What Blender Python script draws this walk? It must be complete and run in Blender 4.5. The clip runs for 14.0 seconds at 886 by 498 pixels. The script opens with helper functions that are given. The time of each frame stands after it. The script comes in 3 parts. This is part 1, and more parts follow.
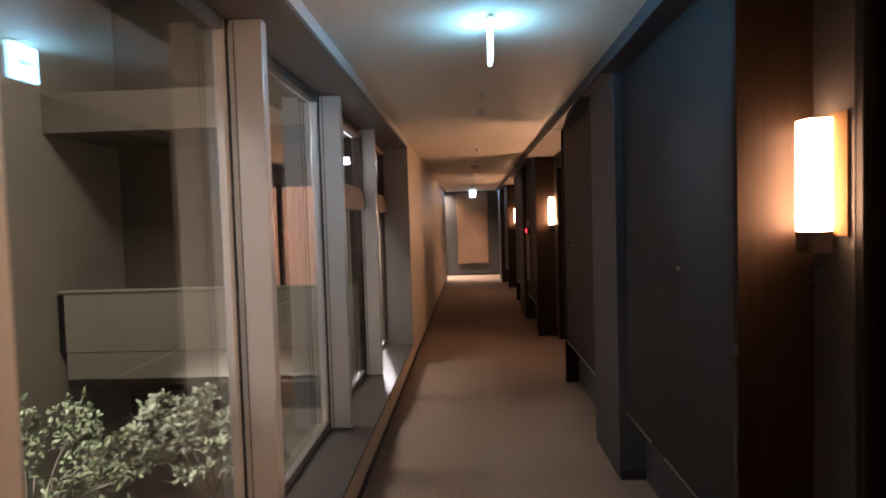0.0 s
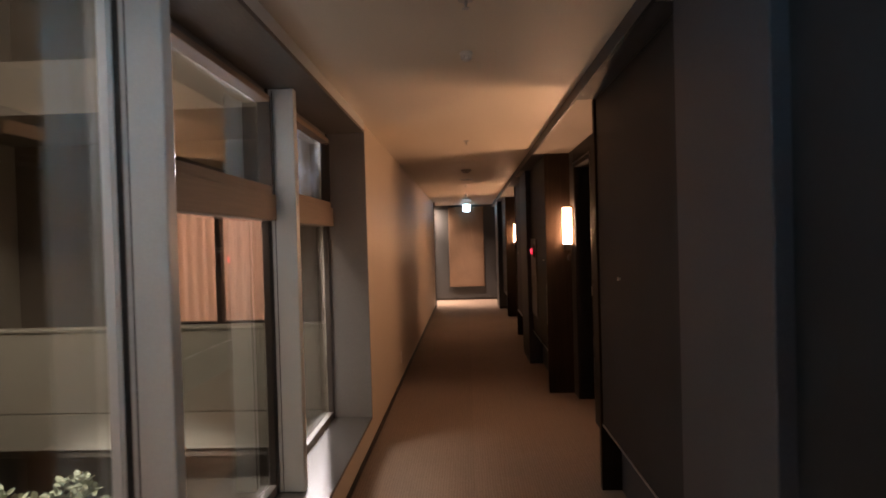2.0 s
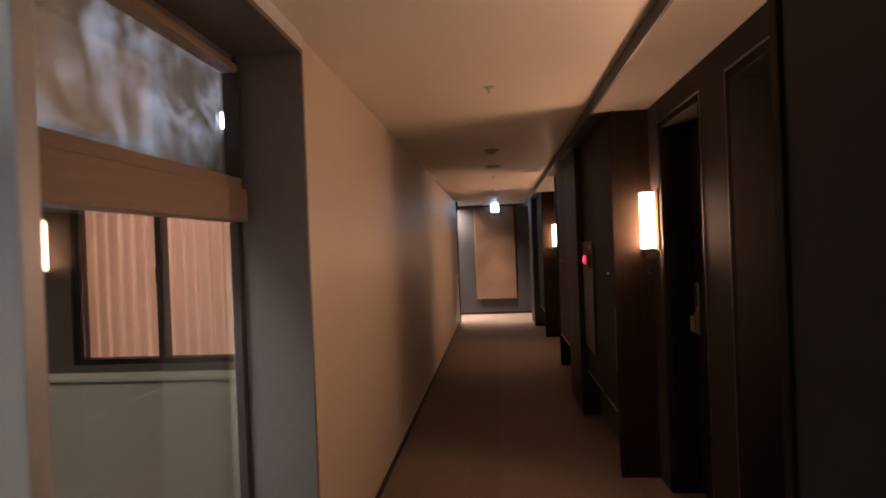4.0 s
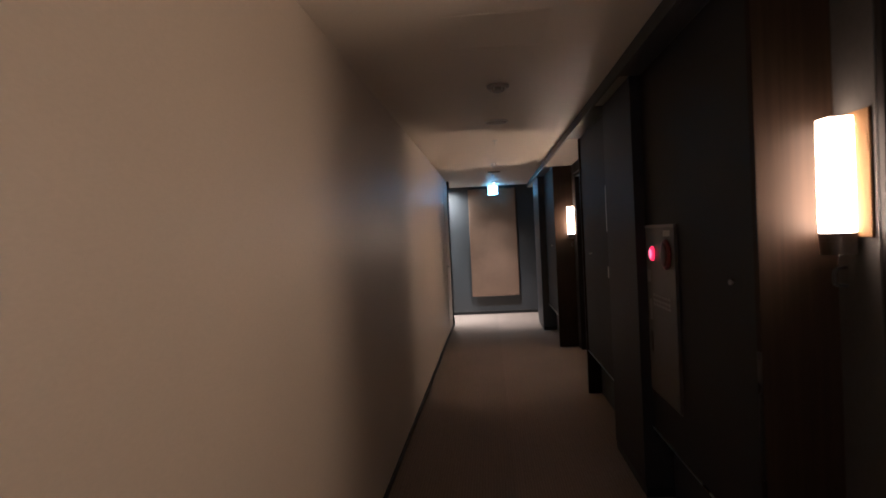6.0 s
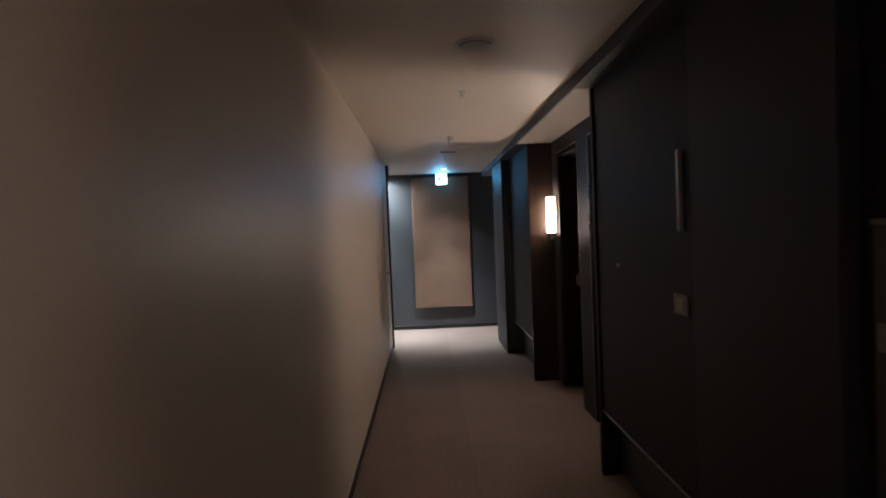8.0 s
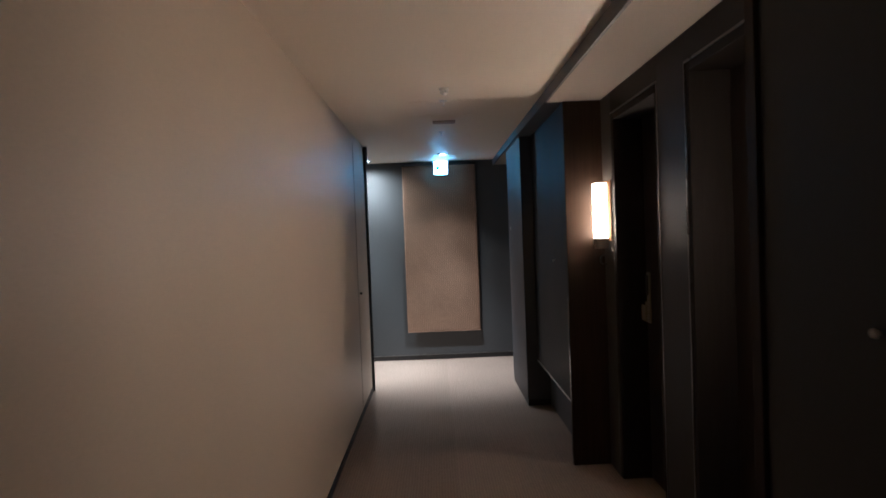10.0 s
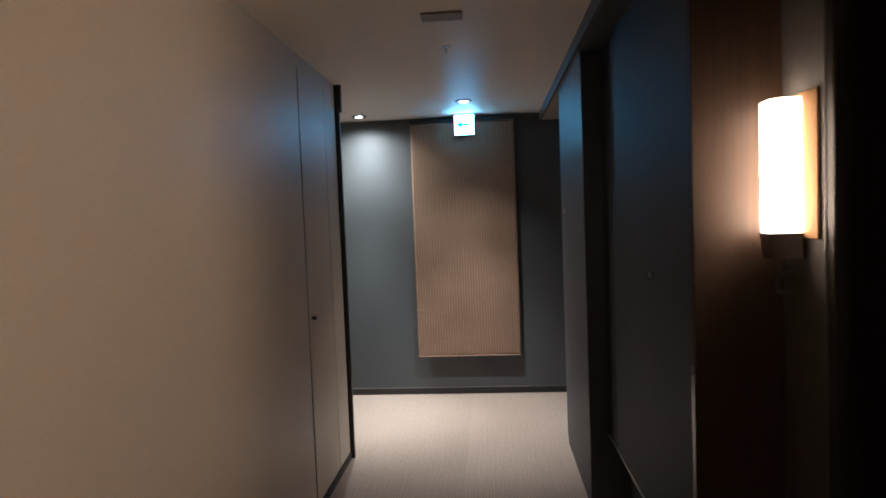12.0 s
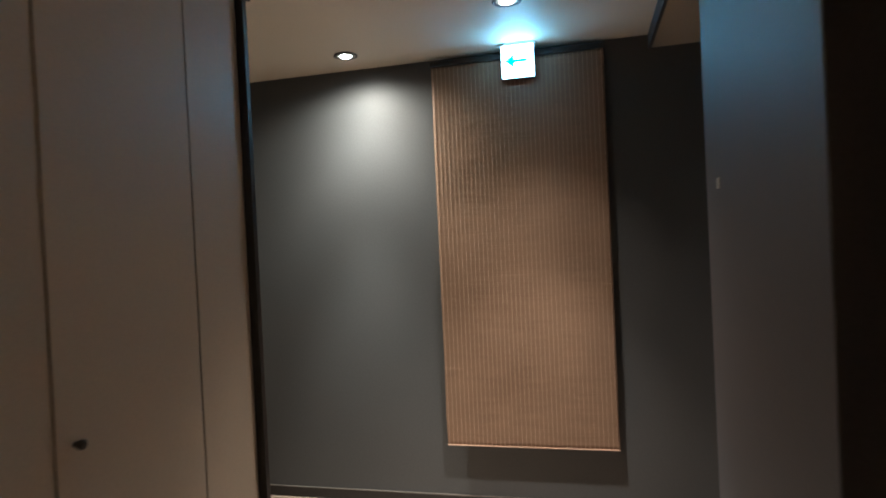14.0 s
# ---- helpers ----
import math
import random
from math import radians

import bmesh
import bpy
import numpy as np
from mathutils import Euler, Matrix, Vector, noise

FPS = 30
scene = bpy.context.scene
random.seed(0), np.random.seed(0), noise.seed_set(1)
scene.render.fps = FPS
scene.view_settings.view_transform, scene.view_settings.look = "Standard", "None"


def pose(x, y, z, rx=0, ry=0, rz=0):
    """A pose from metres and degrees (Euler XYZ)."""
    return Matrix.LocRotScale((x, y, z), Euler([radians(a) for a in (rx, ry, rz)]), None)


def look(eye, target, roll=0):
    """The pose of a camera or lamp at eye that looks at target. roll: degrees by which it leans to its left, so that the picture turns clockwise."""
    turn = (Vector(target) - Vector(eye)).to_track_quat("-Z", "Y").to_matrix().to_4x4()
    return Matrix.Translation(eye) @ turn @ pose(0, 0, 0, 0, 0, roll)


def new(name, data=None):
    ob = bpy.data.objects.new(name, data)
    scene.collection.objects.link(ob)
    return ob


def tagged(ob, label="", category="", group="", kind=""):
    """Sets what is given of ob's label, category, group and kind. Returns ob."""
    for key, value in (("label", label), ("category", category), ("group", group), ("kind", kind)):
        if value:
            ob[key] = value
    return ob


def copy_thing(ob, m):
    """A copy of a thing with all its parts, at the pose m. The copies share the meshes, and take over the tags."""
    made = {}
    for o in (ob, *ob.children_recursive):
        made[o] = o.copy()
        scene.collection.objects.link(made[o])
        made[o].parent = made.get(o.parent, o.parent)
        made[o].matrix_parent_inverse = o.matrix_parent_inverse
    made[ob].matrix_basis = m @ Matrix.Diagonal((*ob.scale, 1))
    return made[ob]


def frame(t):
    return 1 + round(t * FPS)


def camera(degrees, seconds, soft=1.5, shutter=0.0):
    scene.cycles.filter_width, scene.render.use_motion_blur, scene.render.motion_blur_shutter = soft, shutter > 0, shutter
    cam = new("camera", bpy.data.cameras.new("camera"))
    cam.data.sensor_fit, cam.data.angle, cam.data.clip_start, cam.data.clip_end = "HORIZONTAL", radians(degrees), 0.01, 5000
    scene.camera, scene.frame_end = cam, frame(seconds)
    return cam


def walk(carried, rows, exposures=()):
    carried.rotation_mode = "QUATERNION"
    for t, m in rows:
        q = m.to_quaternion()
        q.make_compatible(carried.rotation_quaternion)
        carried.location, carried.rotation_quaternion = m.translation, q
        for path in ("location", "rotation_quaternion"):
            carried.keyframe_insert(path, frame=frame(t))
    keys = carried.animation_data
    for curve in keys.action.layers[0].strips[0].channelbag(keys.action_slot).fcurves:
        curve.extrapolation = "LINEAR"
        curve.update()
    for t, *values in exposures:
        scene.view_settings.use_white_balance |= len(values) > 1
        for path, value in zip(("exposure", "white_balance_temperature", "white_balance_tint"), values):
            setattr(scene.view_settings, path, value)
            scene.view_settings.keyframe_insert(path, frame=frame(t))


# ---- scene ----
cam = camera(73.0, 14.0, soft=1.8, shutter=0.4)
PATH = [
    (0, (0.004, -0.075, 1.517), (-0.086, 1.921, 1.43), -1.7),
    (0.5, (0.045, 0.404, 1.508), (-0.045, 2.401, 1.455), -1.5),
    (1, (0.047, 0.911, 1.5), (-0.025, 2.91, 1.454), -1.3),
    (1.5, (0.071, 1.374, 1.519), (0.006, 3.373, 1.495), -1.6),
    (2, (0.094, 1.891, 1.521), (0.016, 3.889, 1.492), -1.6),
    (2.5, (0.097, 2.348, 1.539), (0.011, 4.346, 1.526), -1.7),
    (3, (0.138, 2.857, 1.551), (0.015, 4.853, 1.544), -1.7),
    (3.2, (0.135, 3.048, 1.516), (-0.01, 5.043, 1.512), -1.7),
    (5.3, (0.124, 5.14, 1.51), (-0.065, 7.131, 1.49), -2.4),
    (5.5, (0.082, 5.306, 1.49), (-0.102, 7.297, 1.467), -2.3),
    (6, (0.026, 5.784, 1.505), (-0.131, 7.777, 1.462), -2.8),
    (6.5, (-0.027, 6.274, 1.5), (-0.156, 8.269, 1.437), -2.5),
    (7, (-0.112, 6.752, 1.539), (-0.139, 8.75, 1.456), -2.6),
    (7.5, (-0.14, 7.237, 1.544), (-0.102, 9.235, 1.473), -2.2),
    (7.7, (-0.153, 7.447, 1.522), (-0.097, 9.446, 1.455), -2.3),
    (10, (0.034, 9.786, 1.523), (0.057, 11.785, 1.472), -2.2),
    (10.5, (0.1, 10.271, 1.513), (0.083, 12.27, 1.442), -1.8),
    (11, (0.165, 10.828, 1.513), (0.091, 12.823, 1.404), -2.1),
    (11.5, (0.223, 11.356, 1.521), (0.118, 13.35, 1.404), -2.2),
    (12, (0.309, 11.886, 1.525), (0.15, 13.877, 1.427), -2.2),
    (12.5, (0.316, 12.38, 1.528), (0.12, 14.368, 1.437), -2.3),
    (13, (0.393, 12.891, 1.504), (0.114, 14.871, 1.458), -2.6),
    (13.5, (0.383, 13.405, 1.401), (0.072, 15.381, 1.388), -2.7),
    (14, (0.42, 13.918, 1.422), (-0.048, 15.863, 1.4), -2.7),
]
EXPOSURES = [(0.0, 0.67, 6350, 22), (1.0, 0.64, 6900, 23), (1.6, 0.57, 7450, 23), (2.0, 0.54, 6650, 22), (2.5, 0.54, 6300, 24), (3.2, 0.48, 6250, 26), (5.3, 0.37, 5150, 6), (6.1, 0.32, 4400, 1), (6.5, 0.32, 4200, 0), (7.7, 0.32, 4200, -2), (10.0, 0.35, 4250, -3), (11.0, 0.38, 4250, -4), (12.5, 0.34, 4550, -4), (13.4, 0.10, 4750, -4), (14.0, 0.36, 5050, -3)]
walk(cam, [(t, look(eye, target, roll)) for t, eye, target, roll in PATH], EXPOSURES)


# ---- world, lights, exposure ----
world = bpy.data.worlds.new("night")
scene.world = world
world.use_nodes = True
world.node_tree.nodes["Background"].inputs["Color"].default_value = (0.10, 0.16, 0.28, 1)
world.node_tree.nodes["Background"].inputs["Strength"].default_value = 0.035

SCONCE = 52.0      # strength of the lit sconce shades
SIGN, SIGN_END = 25.0, 22.0     # strength of the exit signs


def spot(name, eye, target, watts, colour, degrees, blend, size):
    data = bpy.data.lights.new(name, "SPOT")
    data.energy, data.color, data.spot_size, data.spot_blend, data.shadow_soft_size = watts, colour, radians(degrees), blend, size
    ob = new(name, data)
    ob.matrix_world = look(eye, target)
    return ob


spot("downlight_beam", (-0.735, 16.795, 2.375), (-0.735, 16.80, 0), 74, (1.0, 0.76, 0.55), 164, 1.0, 0.03)
spot("downlight_beam", (-0.735, 16.795, 2.374), (-0.735, 16.78, 0), 66, (1.0, 0.76, 0.56), 96, 1.0, 0.03)
spot("downlight_beam", (-0.735, 16.780, 2.373), (-0.74, 16.50, 0), 360, (1.0, 0.78, 0.58), 52, 1.0, 0.03)
spot("downlight_beam", (0.144, 16.38, 2.375), (0.15, 16.34, 0), 270, (1.0, 0.72, 0.53), 66, 1.0, 0.03)
spot("downlight_beam", (0.144, 16.38, 2.374), (0.15, 16.40, 0), 66, (1.0, 0.71, 0.51), 98, 1.0, 0.03)
spot("garden_flood", (-4.7, 1.2, 3.0), (-3.1, 6.2, -1.15), 2300, (1.0, 0.97, 0.86), 28, 0.7, 0.06)
court_light = bpy.data.lights.new("court_light", "AREA")
court_light.energy, court_light.color, court_light.shape, court_light.size = 88, (1.0, 0.88, 0.70), "DISK", 1.6
new("court_light", court_light).location = (-3.2, 4.6, 5.3)
spot("garden_flood", (-1.21, 7.38, 2.12), (-0.74, 5.58, 0.25), 330, (1.0, 0.97, 0.92), 30, 0.5, 0.04)
# added bluish spot, no fixture of its own; only brightens the vent light's film
spot("garden_flood", (-1.50, 7.32, 2.32), (-0.97, 5.30, 2.04), 300, (0.84, 0.92, 1.0), 27, 1.0, 0.05)
spot("garden_flood", (-4.6, -1.2, 3.9), (-0.95, 2.12, 1.45), 70, (1.0, 0.96, 0.88), 12, 0.7, 0.05)
room_lamp = bpy.data.lights.new("room_lamp", "POINT")
room_lamp.energy, room_lamp.color, room_lamp.shadow_soft_size = 40, (1.0, 0.60, 0.47), 0.15
new("room_lamp", room_lamp).location = (-2.9, 10.6, 1.9)


# ---- materials ----
def material(name):
    m = bpy.data.materials.new(name)
    m.use_nodes = True
    return m, m.node_tree, m.node_tree.nodes["Principled BSDF"]


def node(tree, kind, **values):
    n = tree.nodes.new(kind)
    for key, value in values.items():
        n.inputs[key].default_value = value
    return n


def coords(tree, scale=(1, 1, 1)):
    geo = tree.nodes.new("ShaderNodeNewGeometry")
    mapping = tree.nodes.new("ShaderNodeMapping")
    mapping.inputs["Scale"].default_value = scale
    tree.links.new(geo.outputs["Position"], mapping.inputs["Vector"])
    return mapping.outputs["Vector"]


def ramp(tree, source, stops):
    r = tree.nodes.new("ShaderNodeValToRGB")
    while len(r.color_ramp.elements) < len(stops):
        r.color_ramp.elements.new(0.5)
    for e, (p, c) in zip(r.color_ramp.elements, stops):
        e.position, e.color = p, (*c, 1)
    tree.links.new(source, r.inputs["Fac"])
    return r.outputs["Color"]


def surface(name, dark, light, rough=0.6, grain=(60, 60, 60), stain=1.2, bump=0.1, depth=0.001, metal=0.0, spec=0.5, rough_var=0.08):
    """Paint, fabric, metal: fine grain and broad stains between two close colours, fine relief, uneven gloss."""
    m, tree, bsdf = material(name)
    fine = node(tree, "ShaderNodeTexNoise", Scale=1.0, Detail=4.0)
    tree.links.new(coords(tree, grain), fine.inputs["Vector"])
    broad = node(tree, "ShaderNodeTexNoise", Scale=stain, Detail=3.0)
    tree.links.new(coords(tree), broad.inputs["Vector"])
    mix = tree.nodes.new("ShaderNodeMix")
    mix.inputs["Factor"].default_value = 0.5
    tree.links.new(fine.outputs["Fac"], mix.inputs["A"])
    tree.links.new(broad.outputs["Fac"], mix.inputs["B"])
    tree.links.new(ramp(tree, mix.outputs["Result"], [(0.35, dark), (0.65, light)]), bsdf.inputs["Base Color"])
    spread = node(tree, "ShaderNodeMapRange", **{"To Min": rough - rough_var, "To Max": rough + rough_var})
    tree.links.new(broad.outputs["Fac"], spread.inputs["Value"])
    tree.links.new(spread.outputs["Result"], bsdf.inputs["Roughness"])
    b = node(tree, "ShaderNodeBump", Strength=bump, Distance=depth)
    tree.links.new(fine.outputs["Fac"], b.inputs["Height"])
    tree.links.new(b.outputs["Normal"], bsdf.inputs["Normal"])
    bsdf.inputs["Metallic"].default_value = metal
    bsdf.inputs["Specular IOR Level"].default_value = spec
    return m


def glow(name, colour, strength, base=(0.8, 0.8, 0.8)):
    m, tree, bsdf = material(name)
    bsdf.inputs["Base Color"].default_value = (*base, 1)
    bsdf.inputs["Emission Color"].default_value = (*colour, 1)
    bsdf.inputs["Emission Strength"].default_value = strength
    return m


def carpet_material(name, dark, light):
    m, tree, bsdf = material(name)
    wave = node(tree, "ShaderNodeTexWave", Scale=11.5, Distortion=3.5, Detail=3.0)
    wave.inputs["Detail Scale"].default_value = 3.0
    tree.links.new(coords(tree, (1.6, 0.1, 1)), wave.inputs["Vector"])
    fine = node(tree, "ShaderNodeTexNoise", Scale=1.0, Detail=4.0)
    tree.links.new(coords(tree, (160, 30, 100)), fine.inputs["Vector"])
    broad = node(tree, "ShaderNodeTexNoise", Scale=1.4, Detail=3.0)
    tree.links.new(coords(tree), broad.inputs["Vector"])
    a = tree.nodes.new("ShaderNodeMix")
    a.inputs["Factor"].default_value = 0.76
    tree.links.new(wave.outputs["Fac"], a.inputs["A"])
    tree.links.new(fine.outputs["Fac"], a.inputs["B"])
    c = tree.nodes.new("ShaderNodeMix")
    c.inputs["Factor"].default_value = 0.25
    tree.links.new(a.outputs["Result"], c.inputs["A"])
    tree.links.new(broad.outputs["Fac"], c.inputs["B"])
    tree.links.new(ramp(tree, c.outputs["Result"], [(0.25, dark), (0.7, light)]), bsdf.inputs["Base Color"])
    b = node(tree, "ShaderNodeBump", Strength=0.5, Distance=0.003)
    tree.links.new(a.outputs["Result"], b.inputs["Height"])
    tree.links.new(b.outputs["Normal"], bsdf.inputs["Normal"])
    bsdf.inputs["Roughness"].default_value = 0.95
    bsdf.inputs["Specular IOR Level"].default_value = 0.1
    return m


def clear_glass(name):
    m, tree, bsdf = material(name)
    bsdf.inputs["Base Color"].default_value = (0.93, 0.95, 0.94, 1)
    bsdf.inputs["Transmission Weight"].default_value = 1.0
    bsdf.inputs["Roughness"].default_value = 0.0
    bsdf.inputs["IOR"].default_value = 1.5
    return m


def cloth(name, colour, through_light=0.6):
    m, tree, bsdf = material(name)
    bsdf.inputs["Base Color"].default_value = (*colour, 1)
    bsdf.inputs["Roughness"].default_value = 0.9
    t = tree.nodes.new("ShaderNodeBsdfTranslucent")
    t.inputs["Color"].default_value = (*colour, 1)
    mix = tree.nodes.new("ShaderNodeMixShader")
    mix.inputs["Fac"].default_value = through_light
    tree.links.new(bsdf.outputs["BSDF"], mix.inputs[1])
    tree.links.new(t.outputs["BSDF"], mix.inputs[2])
    tree.links.new(mix.outputs["Shader"], tree.nodes["Material Output"].inputs["Surface"])
    return m


BEIGE = surface("beige_wallpaper", (0.60, 0.515, 0.405), (0.66, 0.57, 0.452), 0.48, (140, 140, 140), 0.8, 0.12)
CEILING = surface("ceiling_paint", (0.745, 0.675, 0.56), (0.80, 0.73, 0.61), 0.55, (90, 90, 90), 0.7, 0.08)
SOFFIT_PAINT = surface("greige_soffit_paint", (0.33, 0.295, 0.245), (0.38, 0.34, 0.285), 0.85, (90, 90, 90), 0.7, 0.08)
CHARCOAL = surface("charcoal_wallcloth", (0.0130, 0.0140, 0.0149), (0.0195, 0.0208, 0.0220), 0.62, (260, 260, 40), 1.5, 0.25, spec=0.30)
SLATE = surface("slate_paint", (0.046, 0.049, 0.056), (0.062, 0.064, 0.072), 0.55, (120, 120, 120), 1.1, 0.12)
SLATE_DARK = surface("slate_darker", (0.021, 0.021, 0.023), (0.029, 0.029, 0.032), 0.58, (120, 120, 120), 1.1, 0.12, spec=0.35)
END_GREY = surface("slate_end_wall", (0.056, 0.060, 0.064), (0.072, 0.076, 0.080), 0.6, (110, 110, 110), 0.9, 0.12)
WOOD = surface("dark_veneer", (0.0112, 0.0067, 0.0039), (0.0240, 0.0143, 0.0083), 0.5, (90, 90, 2.2), 2.2, 0.12, spec=0.09)
TAUPE = surface("taupe_lacquer", (0.021, 0.018, 0.016), (0.030, 0.026, 0.023), 0.55, (90, 90, 90), 1.6, 0.03, spec=0.16)
STONE = surface("grey_stone_strip", (0.045, 0.042, 0.039), (0.062, 0.058, 0.053), 0.6, (90, 90, 30), 1.6, 0.08, spec=0.3)
SILL_GREY = surface("dark_sill_metal", (0.055, 0.052, 0.048), (0.075, 0.071, 0.066), 0.4, (150, 20, 150), 0.9, 0.05, metal=0.2)
LINING = surface("grey_lining", (0.150, 0.145, 0.135), (0.190, 0.184, 0.172), 0.42, (150, 20, 150), 0.9, 0.05, metal=0.1)
WHITE_ALU = surface("pale_aluminium", (0.74, 0.76, 0.745), (0.81, 0.83, 0.815), 0.35, (140, 140, 140), 0.9, 0.02, metal=0.2)
BRASS = surface("warm_brass", (0.105, 0.060, 0.023), (0.135, 0.078, 0.031), 0.8, (150, 150, 8), 2.0, 0.04, metal=0.0, spec=0.03)
DOOR_WOOD = surface("door_veneer", (0.012, 0.009, 0.0075), (0.025, 0.018, 0.014), 0.43, (70, 70, 1.8), 2.0, 0.03, spec=0.22, rough_var=0.03)
FRAME_DARK = surface("bronze_frame", (0.050, 0.042, 0.036), (0.075, 0.062, 0.052), 0.42, (120, 120, 120), 1.0, 0.015, metal=0.4)
GUARD = surface("dark_polished_metal", (0.05, 0.047, 0.044), (0.075, 0.07, 0.066), 0.26, (150, 150, 10), 2.0, 0.03, metal=1.0)
JAMB = surface("dark_jamb_lacquer", (0.013, 0.011, 0.010), (0.019, 0.016, 0.014), 0.6, (120, 120, 4), 1.0, 0.015, spec=0.08)
BEAD = surface("satin_bronze_bead", (0.13, 0.118, 0.105), (0.18, 0.163, 0.146), 0.3, (150, 150, 10), 2.0, 0.03, metal=1.0)
BLACK = surface("black_trim", (0.012, 0.011, 0.011), (0.020, 0.018, 0.018), 0.5, (60, 60, 60), 2.0, 0.1)
ALU = surface("grey_aluminium", (0.63, 0.65, 0.63), (0.70, 0.72, 0.70), 0.42, (140, 140, 140), 0.9, 0.02, metal=0.2)
ALU_DARK = surface("shadow_bronze_metal", (0.12, 0.11, 0.10), (0.16, 0.148, 0.135), 0.42, (150, 20, 150), 0.9, 0.05, metal=0.3)
TRANSOM = surface("tan_transom", (0.22, 0.16, 0.115), (0.275, 0.20, 0.145), 0.5, (30, 4, 80), 1.0, 0.06)
STEEL = surface("satin_steel", (0.55, 0.54, 0.52), (0.66, 0.65, 0.62), 0.3, (200, 200, 10), 2.0, 0.04, metal=1.0)
FITTING = surface("grey_fitting_plastic", (0.30, 0.275, 0.24), (0.36, 0.33, 0.29), 0.4, (50, 50, 50), 2.0, 0.03)
SATIN = surface("satin_brass", (0.25, 0.215, 0.15), (0.32, 0.275, 0.195), 0.4, (150, 150, 10), 2.0, 0.03, metal=0.3)
MARK = surface("pale_grey_print", (0.20, 0.195, 0.175), (0.26, 0.25, 0.225), 0.5, (50, 50, 50), 2.0, 0.03)
PLASTIC = surface("white_plastic", (0.68, 0.66, 0.62), (0.75, 0.73, 0.69), 0.45, (50, 50, 50), 2.0, 0.03)
CARPET = carpet_material("striped_carpet", (0.168, 0.132, 0.104), (0.272, 0.214, 0.170))
# same carpet, paler: the exit sign's light is put into its colour
CARPET_LIT = carpet_material("striped_carpet_lit", (0.182, 0.143, 0.113), (0.292, 0.230, 0.184))
GLASS = clear_glass("window_glass")
SHADE = glow("lit_shade", (1.0, 0.568, 0.31), SCONCE)
rise_ = SHADE.node_tree.nodes.new("ShaderNodeSeparateXYZ")            # the bulb sits low in the shade
SHADE.node_tree.links.new(coords(SHADE.node_tree), rise_.inputs["Vector"])
fade_ = node(SHADE.node_tree, "ShaderNodeMapRange", **{"From Min": 1.46, "From Max": 1.80, "To Min": SCONCE * 1.5, "To Max": SCONCE * 0.45})
SHADE.node_tree.links.new(rise_.outputs["Z"], fade_.inputs["Value"])
SHADE.node_tree.links.new(fade_.outputs["Result"], SHADE.node_tree.nodes["Principled BSDF"].inputs["Emission Strength"])
SIGN_FACE = glow("lit_sign_face", (0.25, 0.69, 1.0), SIGN)
SIGN_FACE_END = glow("lit_sign_face_bright", (0.36, 0.74, 1.0), SIGN_END)
SIGN_GREEN = glow("sign_green", (0.10, 0.62, 0.60), 1.3, (0.0, 0.3, 0.2))
LED_CORE = glow("red_lamp_core", (1.0, 0.10, 0.135), 2.4, (0.5, 0.1, 0.1))
LED = glow("red_lamp", (1.0, 0.012, 0.045), 1.7, (0.5, 0.02, 0.03))
LENS = glow("downlight_lens", (1.0, 0.90, 0.78), 18.0)
RED = surface("red_enamel", (0.11, 0.008, 0.010), (0.15, 0.012, 0.014), 0.35, (40, 40, 40), 2.0, 0.04)
RED_DARK = surface("dark_red_enamel", (0.05, 0.006, 0.006), (0.075, 0.009, 0.010), 0.4, (40, 40, 40), 2.0, 0.04)
CABINET = surface("grey_enamel", (0.046, 0.041, 0.037), (0.060, 0.054, 0.049), 0.4, (70, 70, 70), 1.5, 0.05)
PALE = surface("pale_label", (0.36, 0.345, 0.30), (0.43, 0.41, 0.36), 0.5, (50, 50, 50), 2.0, 0.03)
BAMBOO = surface("woven_bamboo", (0.155, 0.096, 0.058), (0.238, 0.152, 0.095), 0.6, (4, 4, 170), 2.5, 0.6, 0.002)
CORD = surface("pale_cord", (0.35, 0.24, 0.17), (0.43, 0.30, 0.215), 0.8, (200, 200, 200), 3.0, 0.1)
RENDER = surface("outside_render", (0.40, 0.36, 0.30), (0.46, 0.42, 0.35), 0.85, (60, 60, 60), 0.9, 0.2)
RENDER_MID = surface("outside_tan_render", (0.19, 0.165, 0.135), (0.235, 0.205, 0.17), 0.85, (60, 60, 60), 0.9, 0.2)
RENDER_DARK = surface("outside_brown_render", (0.155, 0.13, 0.103), (0.20, 0.168, 0.135), 0.85, (60, 60, 60), 0.9, 0.2)
PARAPET = surface("pale_stone_panel", (0.50, 0.47, 0.40), (0.56, 0.53, 0.45), 0.7, (40, 40, 40), 0.8, 0.1)
SOIL = surface("dark_soil", (0.03, 0.025, 0.02), (0.06, 0.05, 0.04), 0.95, (20, 20, 20), 1.0, 0.6, 0.02)
BARK = surface("grey_bark", (0.13, 0.11, 0.085), (0.21, 0.18, 0.14), 0.85, (40, 40, 12), 3.0, 0.4, 0.004)
LEAF = surface("pale_leaf", (0.26, 0.29, 0.20), (0.40, 0.43, 0.31), 0.5, (25, 25, 25), 6.0, 0.05)
LEAF_B = surface("green_leaf", (0.15, 0.19, 0.10), (0.28, 0.32, 0.19), 0.5, (25, 25, 25), 6.0, 0.05)
CURTAIN = cloth("sheer_curtain", (0.82, 0.70, 0.62))
